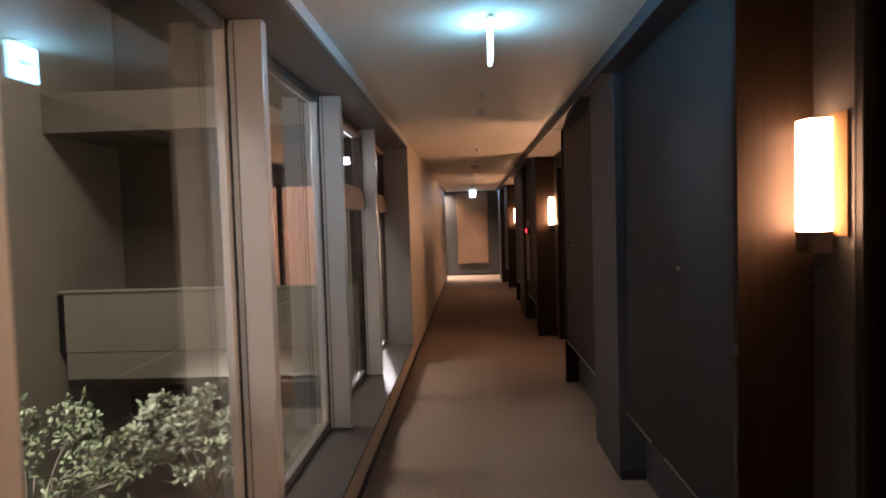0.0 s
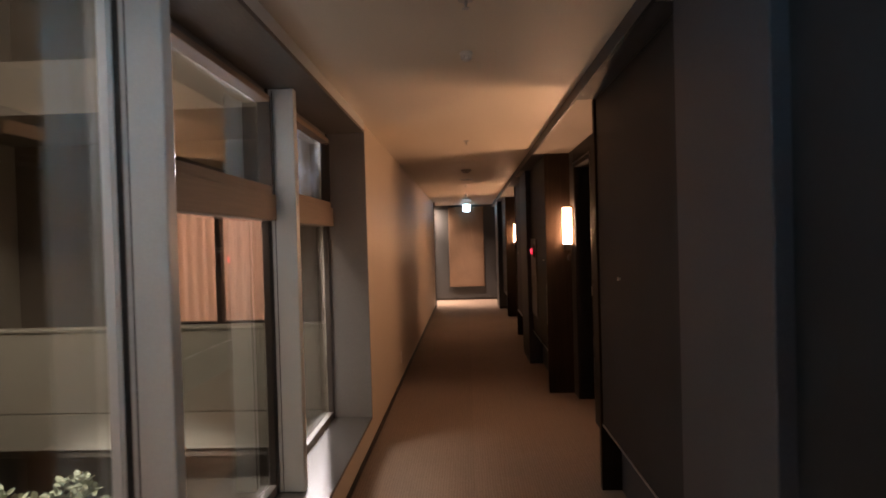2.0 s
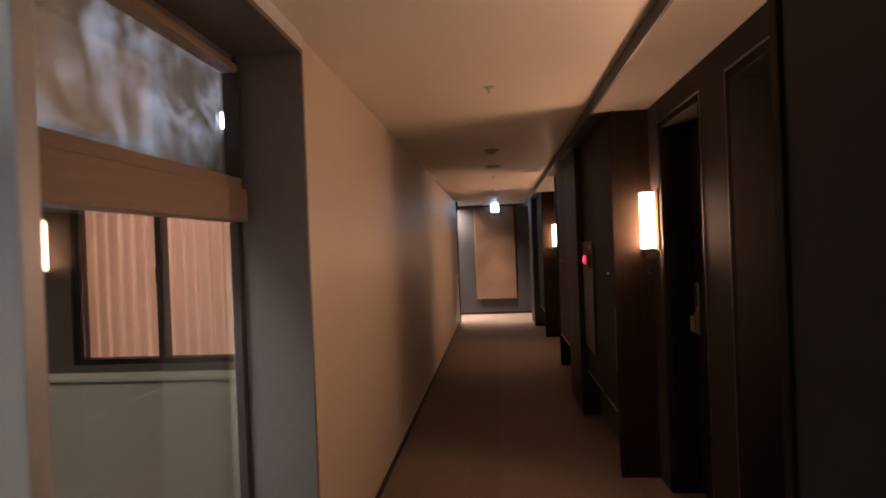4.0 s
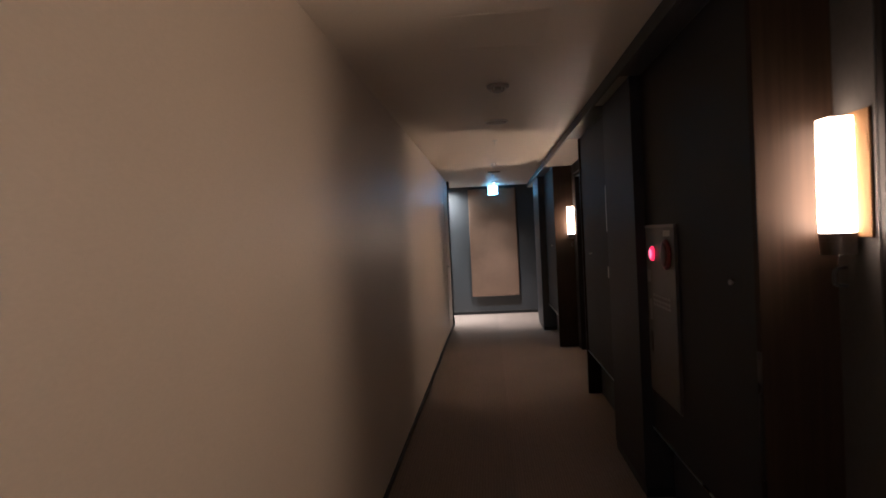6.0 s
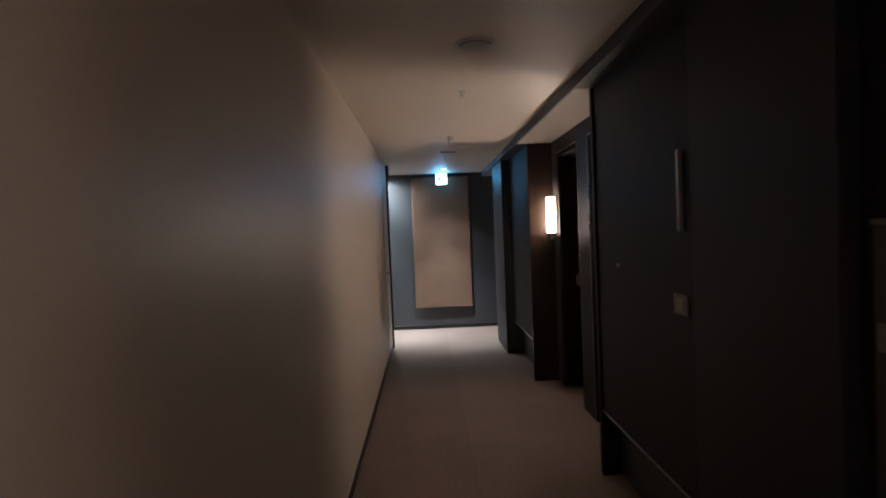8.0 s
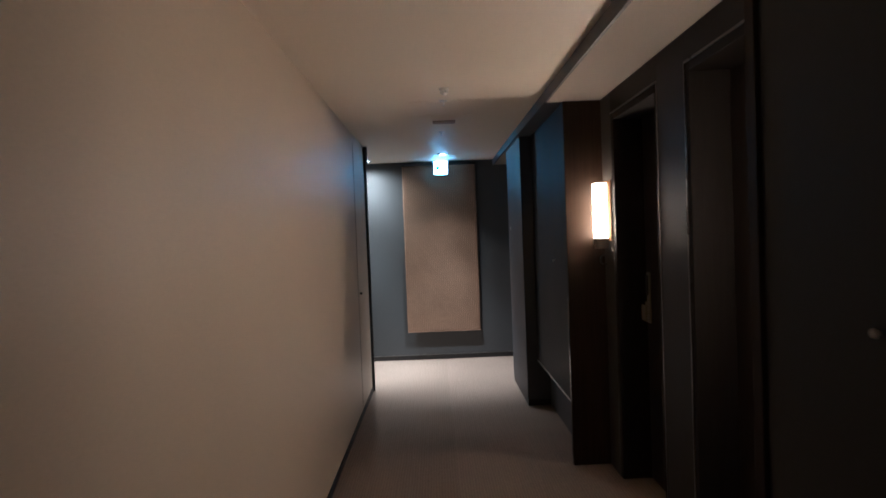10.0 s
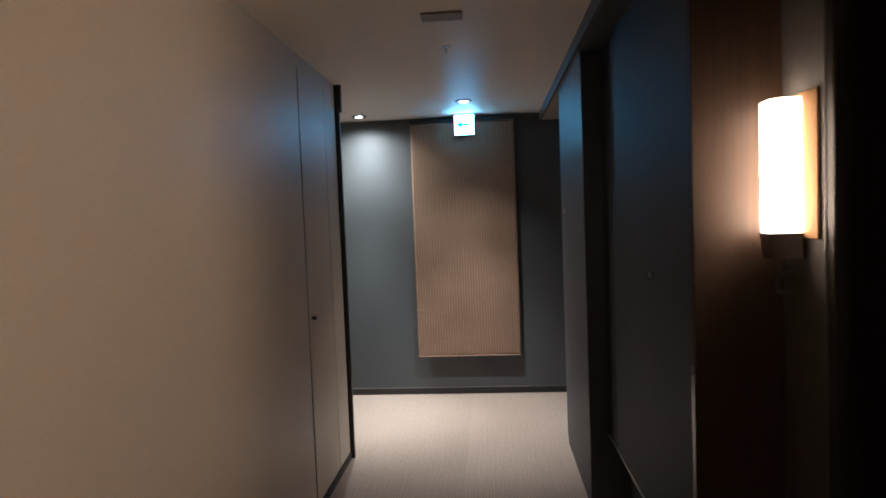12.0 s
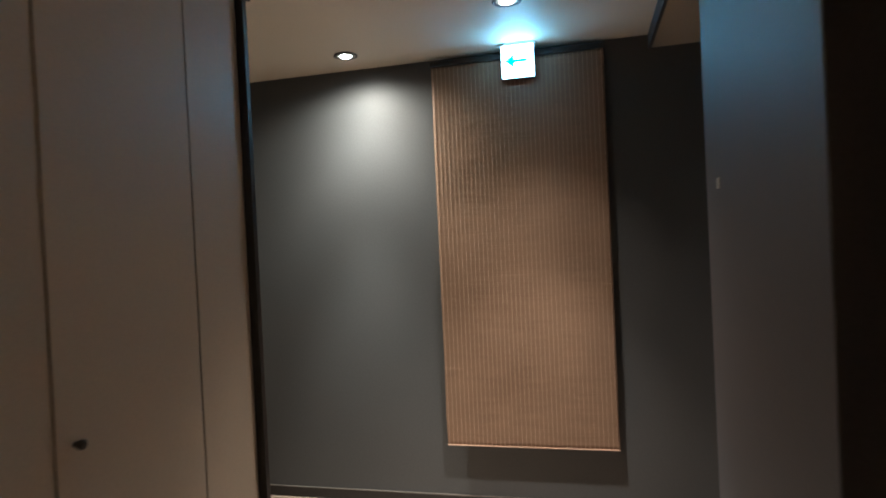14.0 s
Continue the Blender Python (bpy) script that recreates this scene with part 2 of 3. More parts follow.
def dusty_film(name, dark, light):
    """Dust and water marks on a pane, which let light through and scatter it."""
    m, tree, bsdf = material(name)
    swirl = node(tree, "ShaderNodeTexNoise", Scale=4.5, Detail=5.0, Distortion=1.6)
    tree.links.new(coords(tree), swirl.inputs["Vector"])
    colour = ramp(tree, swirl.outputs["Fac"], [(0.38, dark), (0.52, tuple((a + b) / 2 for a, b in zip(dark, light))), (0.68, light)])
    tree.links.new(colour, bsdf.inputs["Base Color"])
    bsdf.inputs["Roughness"].default_value = 0.7
    t = tree.nodes.new("ShaderNodeBsdfTranslucent")
    tree.links.new(colour, t.inputs["Color"])
    mix = tree.nodes.new("ShaderNodeMixShader")
    mix.inputs["Fac"].default_value = 0.85
    tree.links.new(bsdf.outputs["BSDF"], mix.inputs[1])
    tree.links.new(t.outputs["BSDF"], mix.inputs[2])
    tree.links.new(mix.outputs["Shader"], tree.nodes["Material Output"].inputs["Surface"])
    return m


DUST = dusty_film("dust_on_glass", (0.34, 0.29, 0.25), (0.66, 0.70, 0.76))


# ---- building blocks ----
def mesh_object(name, bm, mat, parent=None, label="", smooth=False):
    me = bpy.data.meshes.new(name)
    bmesh.ops.recalc_face_normals(bm, faces=bm.faces)
    for f in bm.faces:
        f.smooth = smooth
    bm.to_mesh(me)
    bm.free()
    me.materials.append(mat)
    ob = new(name, me)
    if parent:
        ob.parent = parent
    if label:
        ob["label"] = label
    return ob


def add_box(bm, x0, x1, y0, y1, z0, z1, bevel=0.0):
    m = Matrix.Translation(((x0 + x1) / 2, (y0 + y1) / 2, (z0 + z1) / 2)) @ Matrix.Diagonal((x1 - x0, y1 - y0, z1 - z0, 1))
    verts = bmesh.ops.create_cube(bm, size=1, matrix=m)["verts"]
    if bevel:
        edges = list({e for v in verts for e in v.link_edges})
        bmesh.ops.bevel(bm, geom=edges, offset=bevel, segments=2, profile=0.5, affect="EDGES")


def part(name, bm, mat, parent, label="", smooth=False):
    return mesh_object(name, bm, mat, parent, label, smooth)


def block(name, dims, mat, parent=None, label="", bevel=0.0):
    bm = bmesh.new()
    add_box(bm, *dims, bevel)
    return mesh_object(name, bm, mat, parent, label)


def structure(name, boxes, mat, label, category="wall"):
    bm = bmesh.new()
    for b in boxes:
        add_box(bm, *b)
    return tagged(mesh_object(name, bm, mat), label, category, kind="structure")


def thing(name, label, category, group="", at=(0, 0, 0)):
    ob = new(name)
    ob.empty_display_size = 0.1
    ob.location = at
    return tagged(ob, label, category, group)


def lathe(bm, profile, centre, axis="z", steps=24):
    """A turned shape from (radius, height) pairs along the axis."""
    rings = []
    for r, h in profile:
        ring = []
        for i in range(steps):
            a = 2 * math.pi * i / steps
            p = (r * math.cos(a), r * math.sin(a), h)
            if axis == "x":
                p = (h, p[0], p[1])
            elif axis == "y":
                p = (p[0], h, p[1])
            ring.append(bm.verts.new(Vector(p) + Vector(centre)))
        rings.append(ring)
    for a, b in zip(rings, rings[1:]):
        for i in range(steps):
            bm.faces.new((a[i], a[(i + 1) % steps], b[(i + 1) % steps], b[i]))
    bm.faces.new(rings[0])
    bm.faces.new(rings[-1])


# ---- the plan, in metres ----
CEIL, SOFFIT = 2.40, 2.335
LEFT, FACE, PLINTH, BACK, DOOR_X = -0.645, 0.88, 0.985, 1.11, 1.285
LEFT_END, END = 15.645, 17.055
START = -6.6
WOODS = (1.905, 7.75, 13.595, -3.94)                      # where each lamp recess ends
PILASTERS = ((3.365, 4.02, 0.835), (9.15, 9.935, 0.825), (14.945, 15.885, 0.782))
WINDOW_END, SILL, HEAD, GLASS_X = 6.225, 0.245, 2.318, -0.955
FRAME_BACK, FRAME_FRONT, MULLION_X = -0.944, -0.905, -0.768
MULLIONS = (-4.65, -3.28, -1.91, -0.54, 0.84, 2.212, 3.597, 4.922)

# floor: carpet in two runs that meet in a fine joint; the right run's paler colour holds the exit sign's light
floor = structure("floor", [(LEFT - 0.2, 0.113, START - 0.1, LEFT_END - 0.2, -0.12, 0.0), (-5.0, 0.113, LEFT_END - 0.2, END + 0.1, -0.12, 0.0)], CARPET, "brown striped carpet running the length of the corridor", "carpet")
block("carpet_lit_run", (0.113, 2.2, START - 0.1, END + 0.1, -0.12, 0.0), CARPET_LIT, floor)

ceiling = structure("ceiling", [(-5.0, 0.765, LEFT_END - 0.0, END + 0.1, CEIL, CEIL + 0.15), (LEFT - 0.3, 0.765, START - 0.1, LEFT_END, CEIL, CEIL + 0.15)],
                    CEILING, "flat off-white painted corridor ceiling", "ceiling")
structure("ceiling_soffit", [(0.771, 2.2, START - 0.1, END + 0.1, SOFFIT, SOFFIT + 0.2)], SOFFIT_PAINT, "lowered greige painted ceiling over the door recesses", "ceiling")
fascia = structure("fascia", [(0.755, 0.770, START - 0.1, END - 0.002, SOFFIT - 0.006, CEIL + 0.1)], SLATE, "dark slate painted strip along the ceiling step", "trim")

# end wall and its skirting; walls behind the walker
structure("wall_end", [(-5.0, 2.2, END, END + 0.2, -0.1, 2.7)], END_GREY, "dark slate painted wall closing the corridor")
structure("baseboard_end", [(-5.0, 2.19, END - 0.012, END - 0.002, 0.002, 0.055)], BLACK, "black skirting under the slate wall", "baseboard")
structure("baseboard_edge", [(-5.0, 2.19, END - 0.013, END - 0.002, 0.0552, 0.060)], ALU_DARK, "thin grey metal edge on the skirting", "baseboard")
structure("wall_start", [(-1.2, 2.2, START - 0.2, START, -0.1, 2.7)], BEIGE, "beige wall behind the walk")
structure("wall_branch", [(-5.2, -5.0, 15.2, END + 0.2, -0.1, 2.7)], END_GREY, "dark wall closing the side passage")

# left wall, with the side passage beyond it
structure("wall_left", [(LEFT - 0.255, LEFT, WINDOW_END + 0.03, LEFT_END, -0.1, 2.7), (-5.0, LEFT - 0.2551, LEFT_END - 0.22, LEFT_END - 0.002, -0.1, 2.7)],
                      BEIGE, "warm beige papered corridor wall")
structure("baseboard_left", [(LEFT + 0.002, LEFT + 0.010, WINDOW_END + 0.02, LEFT_END, 0.002, 0.045), (LEFT + 0.002, LEFT + 0.010, START, WINDOW_END + 0.018, 0.002, 0.045)], BLACK, "thin black skirting along the beige wall", "baseboard")
structure("corner_trim", [(LEFT - 0.004, LEFT + 0.028, LEFT_END + 0.001, LEFT_END + 0.022, 0.0, CEIL - 0.002)], BLACK, "black metal edge closing the beige wall", "trim")
structure("trim_bracket", [(LEFT + 0.0285, LEFT + 0.042, LEFT_END + 0.001, LEFT_END + 0.026, 2.23, CEIL - 0.002)], BLACK, "black metal latch plate at the wall's edge", "trim")

# the window wall: parapet below, head above
structure("wall_window", [(LEFT - 0.335, LEFT, START, WINDOW_END + 0.028, -0.1, SILL - 0.022), (LEFT - 0.335, LEFT, START, WINDOW_END + 0.028, HEAD + 0.022, 2.7)],
                        BEIGE, "low beige wall under the long corridor window")
structure("window_lining", [(LEFT - 0.325, LEFT + 0.018, START, WINDOW_END, SILL - 0.02, SILL), ], SILL_GREY, "dark grey metal window sill lining", "window sill")
structure("window_head_lining", [(LEFT - 0.325, LEFT + 0.018, START, WINDOW_END, HEAD, HEAD + 0.02)], ALU_DARK, "dark bronze metal lining over the window", "trim")
structure("window_head_fascia", [(LEFT + 0.001, LEFT + 0.018, START, WINDOW_END + 0.02, HEAD + 0.0205, CEIL - 0.001)], ALU, "grey metal strip between window head and ceiling", "trim")
structure("window_side_lining", [(LEFT - 0.258, LEFT + 0.018, WINDOW_END, WINDOW_END + 0.022, SILL - 0.02, HEAD + 0.02)], LINING, "grey metal lining at the window's end", "trim")


def window_bay(y0, y1, transom):
    """One bay between mullions: frame, glass and, in some bays, a transom with a vent light over it."""
    win = tagged(new("window_1"), "tall grey metal framed window onto the garden court", "window", "bays of the corridor window", "structure")
    x0, x1 = FRAME_BACK, FRAME_FRONT
    wide = 0.022 if transom else 0.024
    for a, b in ((y0, y0 + wide), (y1 - wide, y1)):
        block("stile", (x0, x1, a, b, SILL, HEAD), FRAME_DARK if transom else WHITE_ALU if a > y0 + 0.1 else ALU, win, bevel=0.004)
        if not transom:
            block("weather_strip", (x0 + 0.001, x1 - 0.007, *((a - 0.0075, a - 0.0005) if a > y0 + 0.1 else (b + 0.0005, b + 0.0075)), SILL + 0.051, HEAD - 0.046), WHITE_ALU, win, bevel=0.002)
        block("gasket", (x1 + 0.0005, x1 + 0.0065, a + 0.006, b - 0.002, SILL + 0.001, HEAD - 0.001), BLACK, win)
    ya, yb = y0 + wide + 0.001, y1 - wide - 0.001
    block("bottom_rail", (x0, x1, ya, yb, SILL, SILL + 0.05), LINING, win, bevel=0.004)
    block("top_rail", (x0, x1, ya, yb, HEAD - 0.045, HEAD), ALU_DARK, win, bevel=0.004)
    if transom:
        block("transom", (GLASS_X + 0.012, -0.862, ya, yb, 1.645, 1.775), TRANSOM, win, bevel=0.004)
        sash = (1.776, HEAD - 0.046)
        for a, b, z0, z1 in ((ya, ya + 0.02, *sash), (yb - 0.02, yb, *sash), (ya + 0.021, yb - 0.021, sash[0], sash[0] + 0.042), (ya + 0.021, yb - 0.021, sash[1] - 0.03, sash[1])):
            block("sash_bar", (x0 + 0.002, -0.875, a, b, z0, z1), TRANSOM if z1 - z0 < 0.1 else FRAME_DARK, win, bevel=0.003)
    for x in (GLASS_X + 0.006, GLASS_X - 0.008):
        p = block("pane", (x - 0.0025, x + 0.0025, y0 - 0.029, y1 + 0.029, SILL + 0.012, HEAD - 0.012), GLASS, win)
        p.visible_shadow = False
    return win


def mullion(y):
    m = tagged(new("mullion"), "grey metal box mullion between window bays", "mullion", "mullions of the corridor window", "structure")
    block("mullion_box", (FRAME_FRONT + 0.007, MULLION_X, y, y + 0.058, SILL + 0.001, HEAD - 0.001), ALU, m, bevel=0.005)
    block("groove", (-0.880, -0.876, y - 0.0012, y - 0.0003, SILL + 0.01, HEAD - 0.01), BLACK, m)
    return m


structure("glazing_channel", [(GLASS_X - 0.020, FRAME_BACK - 0.001, START, WINDOW_END - 0.001, SILL, SILL + 0.011), (GLASS_X - 0.020, FRAME_BACK - 0.001, START, WINDOW_END - 0.001, HEAD - 0.011, HEAD)],
          ALU_DARK, "bronze metal channels that hold the outer glass", "window frame")
for y0, y1 in zip((START,) + tuple(y + 0.059 for y in MULLIONS), MULLIONS + (WINDOW_END - 0.002,)):
    window_bay(y0 + 0.001, y1 - 0.001, y0 > 3.4)
for y in MULLIONS:
    mullion(y)
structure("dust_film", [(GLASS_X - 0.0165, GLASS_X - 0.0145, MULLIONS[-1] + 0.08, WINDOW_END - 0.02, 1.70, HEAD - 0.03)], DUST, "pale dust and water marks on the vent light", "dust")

# right side: backing wall, floating panels, pilasters, legs, recesses with doors
backing = structure("wall_right", [(PLINTH, 1.5, WOODS[0] + 0.036, WOODS[1] - 2.272, -0.1, SOFFIT - 0.002), (PLINTH, 1.5, WOODS[1] + 0.036, WOODS[2] - 2.272, -0.1, SOFFIT - 0.002),
                                   (PLINTH, 1.5, WOODS[2] + 0.036, PILASTERS[2][1], -0.1, SOFFIT - 0.002), (PLINTH, 1.5, WOODS[3] + 0.036, WOODS[0] - 2.272, -0.1, SOFFIT - 0.002), (PLINTH, 1.5, START, WOODS[3] - 2.272, -0.1, SOFFIT - 0.002)],
                    SLATE, "recessed dark grey wall behind the floating panels")
structure("wall_alcove", [(1.95, 2.15, PILASTERS[2][1], END, -0.1, 2.7)], END_GREY, "dark wall at the back of the alcove")


def wall_panel(y0, y1, seam=None):
    cuts = [y0, y1] if seam is None else [y0, seam, y1]
    # slate strip stands in for the shaded gap between fascia and panels
    block("soffit_shade_strip", (0.772, FACE - 0.001, y0 + 0.001, y1 - 0.001, SOFFIT - 0.005, SOFFIT - 0.0005), SLATE, backing)
    block("bottom_trim", (FACE - 0.003, FACE + 0.02, y0 + 0.003, y1 - 0.003, 0.390, 0.399), STEEL, backing, "satin metal edge under the panels")
    for a, b in zip(cuts, cuts[1:]):
        block("panel", (FACE, PLINTH - 0.002, a + 0.002, b - 0.002, 0.40, SOFFIT - 0.004), CHARCOAL, backing, "charcoal fabric panel floating above the floor", bevel=0.003)


def pilaster(y0, y1, x, paint):
    block("pilaster", (x, PLINTH - 0.001, y0, y1, 0.055, SOFFIT - 0.003), paint, backing, "slate grey painted pilaster", bevel=0.004)
    block("pilaster_foot", (x + 0.004, PLINTH - 0.001, y0 + 0.003, y1 - 0.003, 0.0, 0.054), BLACK, backing)


def recess(wood):
    """The door recess that ends at the veneered return where the sconce hangs."""
    w = wood
    block("end_board", (FACE - 0.012, PLINTH - 0.002, w - 2.272, w - 2.226, 0.0, SOFFIT - 0.003), WOOD, backing, "dark veneered end board", bevel=0.002)
    block("end_board_return", (PLINTH - 0.001, 1.30, w - 2.268, w - 2.226, 0.0, SOFFIT - 0.003), WOOD, backing)
    block("veneer_return", (FACE - 0.010, BACK + 0.19, w, w + 0.034, 0.0, SOFFIT - 0.003), WOOD, backing, "dark brown veneered return of the recess", bevel=0.002)
    block("corner_guard", (FACE - 0.014, FACE - 0.0105, w - 0.002, w + 0.028, 0.05, 1.06), GUARD, backing, "dark polished metal corner guard", bevel=0.001)
    block("corner_cap", (FACE - 0.0142, FACE - 0.0102, w - 0.0022, w + 0.0282, 1.0605, 1.085), BLACK, backing, "black cap on the corner guard")
    top = SOFFIT - 0.003
    strips = ((w - 2.225, w - 2.021, 0.0, top), (w - 1.274, w - 0.957, 0.0, top), (w - 0.207, w - 0.002, 0.0, top),
              (w - 2.020, w - 1.275, 2.202, top), (w - 0.956, w - 0.208, 2.202, top))
    wall = tagged(new("wall_recess"), "dark taupe wall around the guest room doors", "wall", kind="structure")
    for strip in strips:
        block("wall_panel", (BACK, 1.34, *strip), STONE if strip[1] - strip[0] < 0.21 else TAUPE, wall)
    door(w - 0.954, w - 0.208, w - 0.303)
    door(w - 2.020, w - 1.275, w - 1.925)
    return wall


def door(near, far, hy):
    """A guest room door: bronze frame, dark leaf, lever handle on a long plate, peephole. near, far: its opening; hy: where the handle sits."""
    d = tagged(new("door_1"), "closed dark veneered guest room door in a bronze frame", "door", "guest room doors", "structure")
    for a, b in ((near, near + 0.035), (far - 0.035, far)):
        block("frame_jamb", (BACK + 0.002, DOOR_X + 0.05, a + 0.001, b - 0.001, 0.0, 2.2), JAMB, d, bevel=0.003)
    block("frame_head", (BACK + 0.002, DOOR_X + 0.05, near + 0.036, far - 0.036, 2.162, 2.2), JAMB, d, bevel=0.003)
    leaf = block("leaf", (DOOR_X, DOOR_X + 0.045, near + 0.038, far - 0.038, 0.006, 2.159), DOOR_WOOD, d, bevel=0.002)
    y = near - 0.001 if hy > (near + far) / 2 else far + 0.001
    block("edge_bead", (BACK - 0.003, BACK - 0.0003, y - 0.005, y + 0.005, 0.0, 2.2), BEAD, d, "thin satin metal bead", bevel=0.001)
    block("head_bead", (BACK - 0.003, BACK - 0.0003, near - 0.006, far + 0.006, 2.2005, 2.2105), BEAD, d, "thin satin metal bead", bevel=0.001)
    block("lock_plate", (DOOR_X - 0.014, DOOR_X - 0.001, hy - 0.022, hy + 0.022, 0.95, 1.25), SATIN, leaf, "satin brass lock plate", bevel=0.004)
    block("card_reader", (DOOR_X - 0.021, DOOR_X - 0.015, hy - 0.018, hy + 0.020, 1.115, 1.235), BLACK, leaf, "black card reader", bevel=0.004)
    block("lever_housing", (DOOR_X - 0.022, DOOR_X - 0.015, hy - 0.034, hy + 0.034, 0.955, 1.075), SATIN, leaf, "satin brass lever housing", bevel=0.005)
    bm = bmesh.new()
    lathe(bm, [(0.011, -0.010), (0.011, -0.001)], (DOOR_X - 0.022, hy, 1.01), "x", 12)
    add_box(bm, DOOR_X - 0.044, DOOR_X - 0.033, hy - 0.034, hy + 0.034, 0.965, 1.060, 0.005)
    part("lever", bm, SATIN, leaf, "satin brass push lever")
    bm = bmesh.new()
    lathe(bm, [(0.008, -0.005), (0.008, -0.001)], (DOOR_X, (near + far) / 2, 1.535), "x", 14)
    part("peephole", bm, FRAME_DARK, leaf, "brass peephole")
    return d


PIN_SPOTS = ((2.45, 1.299), (4.99, 1.298), (7.975, 1.292), (10.92, 1.30), (14.045, 1.303))
for w in WOODS:
    recess(w)
# the middle pilaster takes a darker tone of the slate
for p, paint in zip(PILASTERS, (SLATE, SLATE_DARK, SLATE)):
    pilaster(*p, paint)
wall_panel(WOODS[3] + 0.035, WOODS[0] - 2.273)
for i in range(3):
    wall_panel(WOODS[i] + 0.035, PILASTERS[i][0], 14.755 if i == 2 else None)
    if i < 2:
        wall_panel(PILASTERS[i][1], WOODS[i + 1] - 2.273)


# sconces
def squared(v):
    """Pushes a sine or cosine outwards, so that a half circle becomes a soft-cornered box."""
    return math.copysign(abs(v) ** 0.5, v)


def sconce(y, plate_from, plate_to):
    """A soft-cornered lit shade over a dark cup; plate_from, plate_to: how far its brass backplate runs."""
    s = thing("wall_sconce", "lit white glass wall sconce on a dark metal cup", "wall lamp", "sconces beside the doors", (BACK, y, 1.445))
    bm = bmesh.new()
    steps = 18
    loops = []
    for z in (0.014, 0.353):
        loop = []
        for i in range(steps + 1):
            a = math.pi * i / steps
            loop.append(bm.verts.new((-0.014 - 0.070 * squared(math.sin(a)), 0.046 * squared(math.cos(a)), z)))
        loops.append(loop)
    for i in range(steps):
        bm.faces.new((loops[0][i], loops[0][i + 1], loops[1][i + 1], loops[1][i]))
    bm.faces.new(loops[0])
    bm.faces.new(loops[1])
    bm.faces.new((loops[0][0], loops[0][-1], loops[1][-1], loops[1][0]))
    part("shade", bm, SHADE, s, "glowing white glass shade", True)
    bm = bmesh.new()
    hook = [(-0.002, -0.095), (-0.030, -0.098), (-0.040, -0.110), (-0.040, -0.140), (-0.030, -0.150), (-0.002, -0.152)]
    for (xa, za), (xb, zb) in zip(hook, hook[1:]):
        a, b = Vector((xa, 0.03, za)), Vector((xb, 0.03, zb))
        d = (b - a).normalized()
        n, k = Vector((-d.z, 0, d.x)) * 0.005, Vector((0, 0.005, 0))
        v = [bm.verts.new(q) for q in (a + n + k, a + n - k, a - n - k, a - n + k, b + n + k, b + n - k, b - n - k, b - n + k)]
        for f in ((0, 1, 2, 3), (4, 5, 6, 7), (0, 1, 5, 4), (1, 2, 6, 5), (2, 3, 7, 6), (3, 0, 4, 7)):
            bm.faces.new([v[i] for i in f])
    part("hook", bm, BLACK, s, "small dark bent bracket")
    block("backplate", (-0.008, -0.001, plate_from, plate_to, -0.003, 0.366), BRASS, s, "brass backplate", bevel=0.002)
    bm = bmesh.new()
    loops = []
    for z, k in ((-0.052, 0.93), (0.012, 1.0)):
        loops.append([bm.verts.new((-0.012 - 0.075 * k * squared(math.sin(math.pi * i / steps)), 0.049 * k * squared(math.cos(math.pi * i / steps)), z)) for i in range(steps + 1)])
    for i in range(steps):
        bm.faces.new((loops[0][i], loops[0][i + 1], loops[1][i + 1], loops[1][i]))
    bm.faces.new(loops[0])
    bm.faces.new(loops[1])
    bm.faces.new((loops[0][0], loops[0][-1], loops[1][-1], loops[1][0]))
    part("cup", bm, FRAME_DARK, s, "dark bronze cup")
    return s


first = sconce(WOODS[0] - 0.080, -0.108, 0.056)
for w in WOODS[1:]:
    copy_thing(first, pose(BACK, w - 0.080, 1.445))
first = sconce(WOODS[0] - 2.15, -0.056, 0.108)
for w in WOODS[1:]:
    copy_thing(first, pose(BACK, w - 2.15, 1.445))


# exit signs
def exit_sign(x, y, turn, one_sided):
    s = thing("exit_sign", "lit green and white exit sign hung from the ceiling", "exit sign", "", (x, y, CEIL))
    if one_sided:
        block("ceiling_plate", (-0.06, 0.06, -0.02, 0.02, -0.006, -0.0), PLASTIC, s, bevel=0.002)
    else:
        block("ceiling_plate", (-0.06, 0.06, -0.062, 0.062, -0.006, -0.0), PLASTIC, s, bevel=0.002)
    block("casing", (-0.096, 0.096, -0.012, 0.012, -0.014, -0.007), PLASTIC, s, bevel=0.002)
    block("light_panel", (-0.079, 0.079, -0.009, 0.0 if one_sided else 0.009, -0.172, -0.015), SIGN_FACE_END if one_sided else SIGN_FACE, s, "glowing white sign panel", bevel=0.002)
    if one_sided:
        block("back_cover", (-0.081, 0.081, 0.001, 0.012, -0.174, -0.015), PLASTIC, s, bevel=0.002)
    bm = bmesh.new()
    for side in ((-1,) if one_sided else (-1, 1)):
        add_box(bm, -0.028, 0.05, side * 0.0105 - 0.0008, side * 0.0105 + 0.0008, -0.100, -0.084)
        v = [bm.verts.new(p) for p in ((-0.062, side * 0.011, -0.092), (-0.018, side * 0.011, -0.056), (-0.018, side * 0.011, -0.128))]
        bm.faces.new(v)
    part("arrow", bm, SIGN_GREEN, s, "pale green arrow")
    s.rotation_euler = (0, 0, radians(turn))
    return s


exit_sign(0.123, 16.93, 0, True)
exit_sign(0.118, 2.62, 90, False)


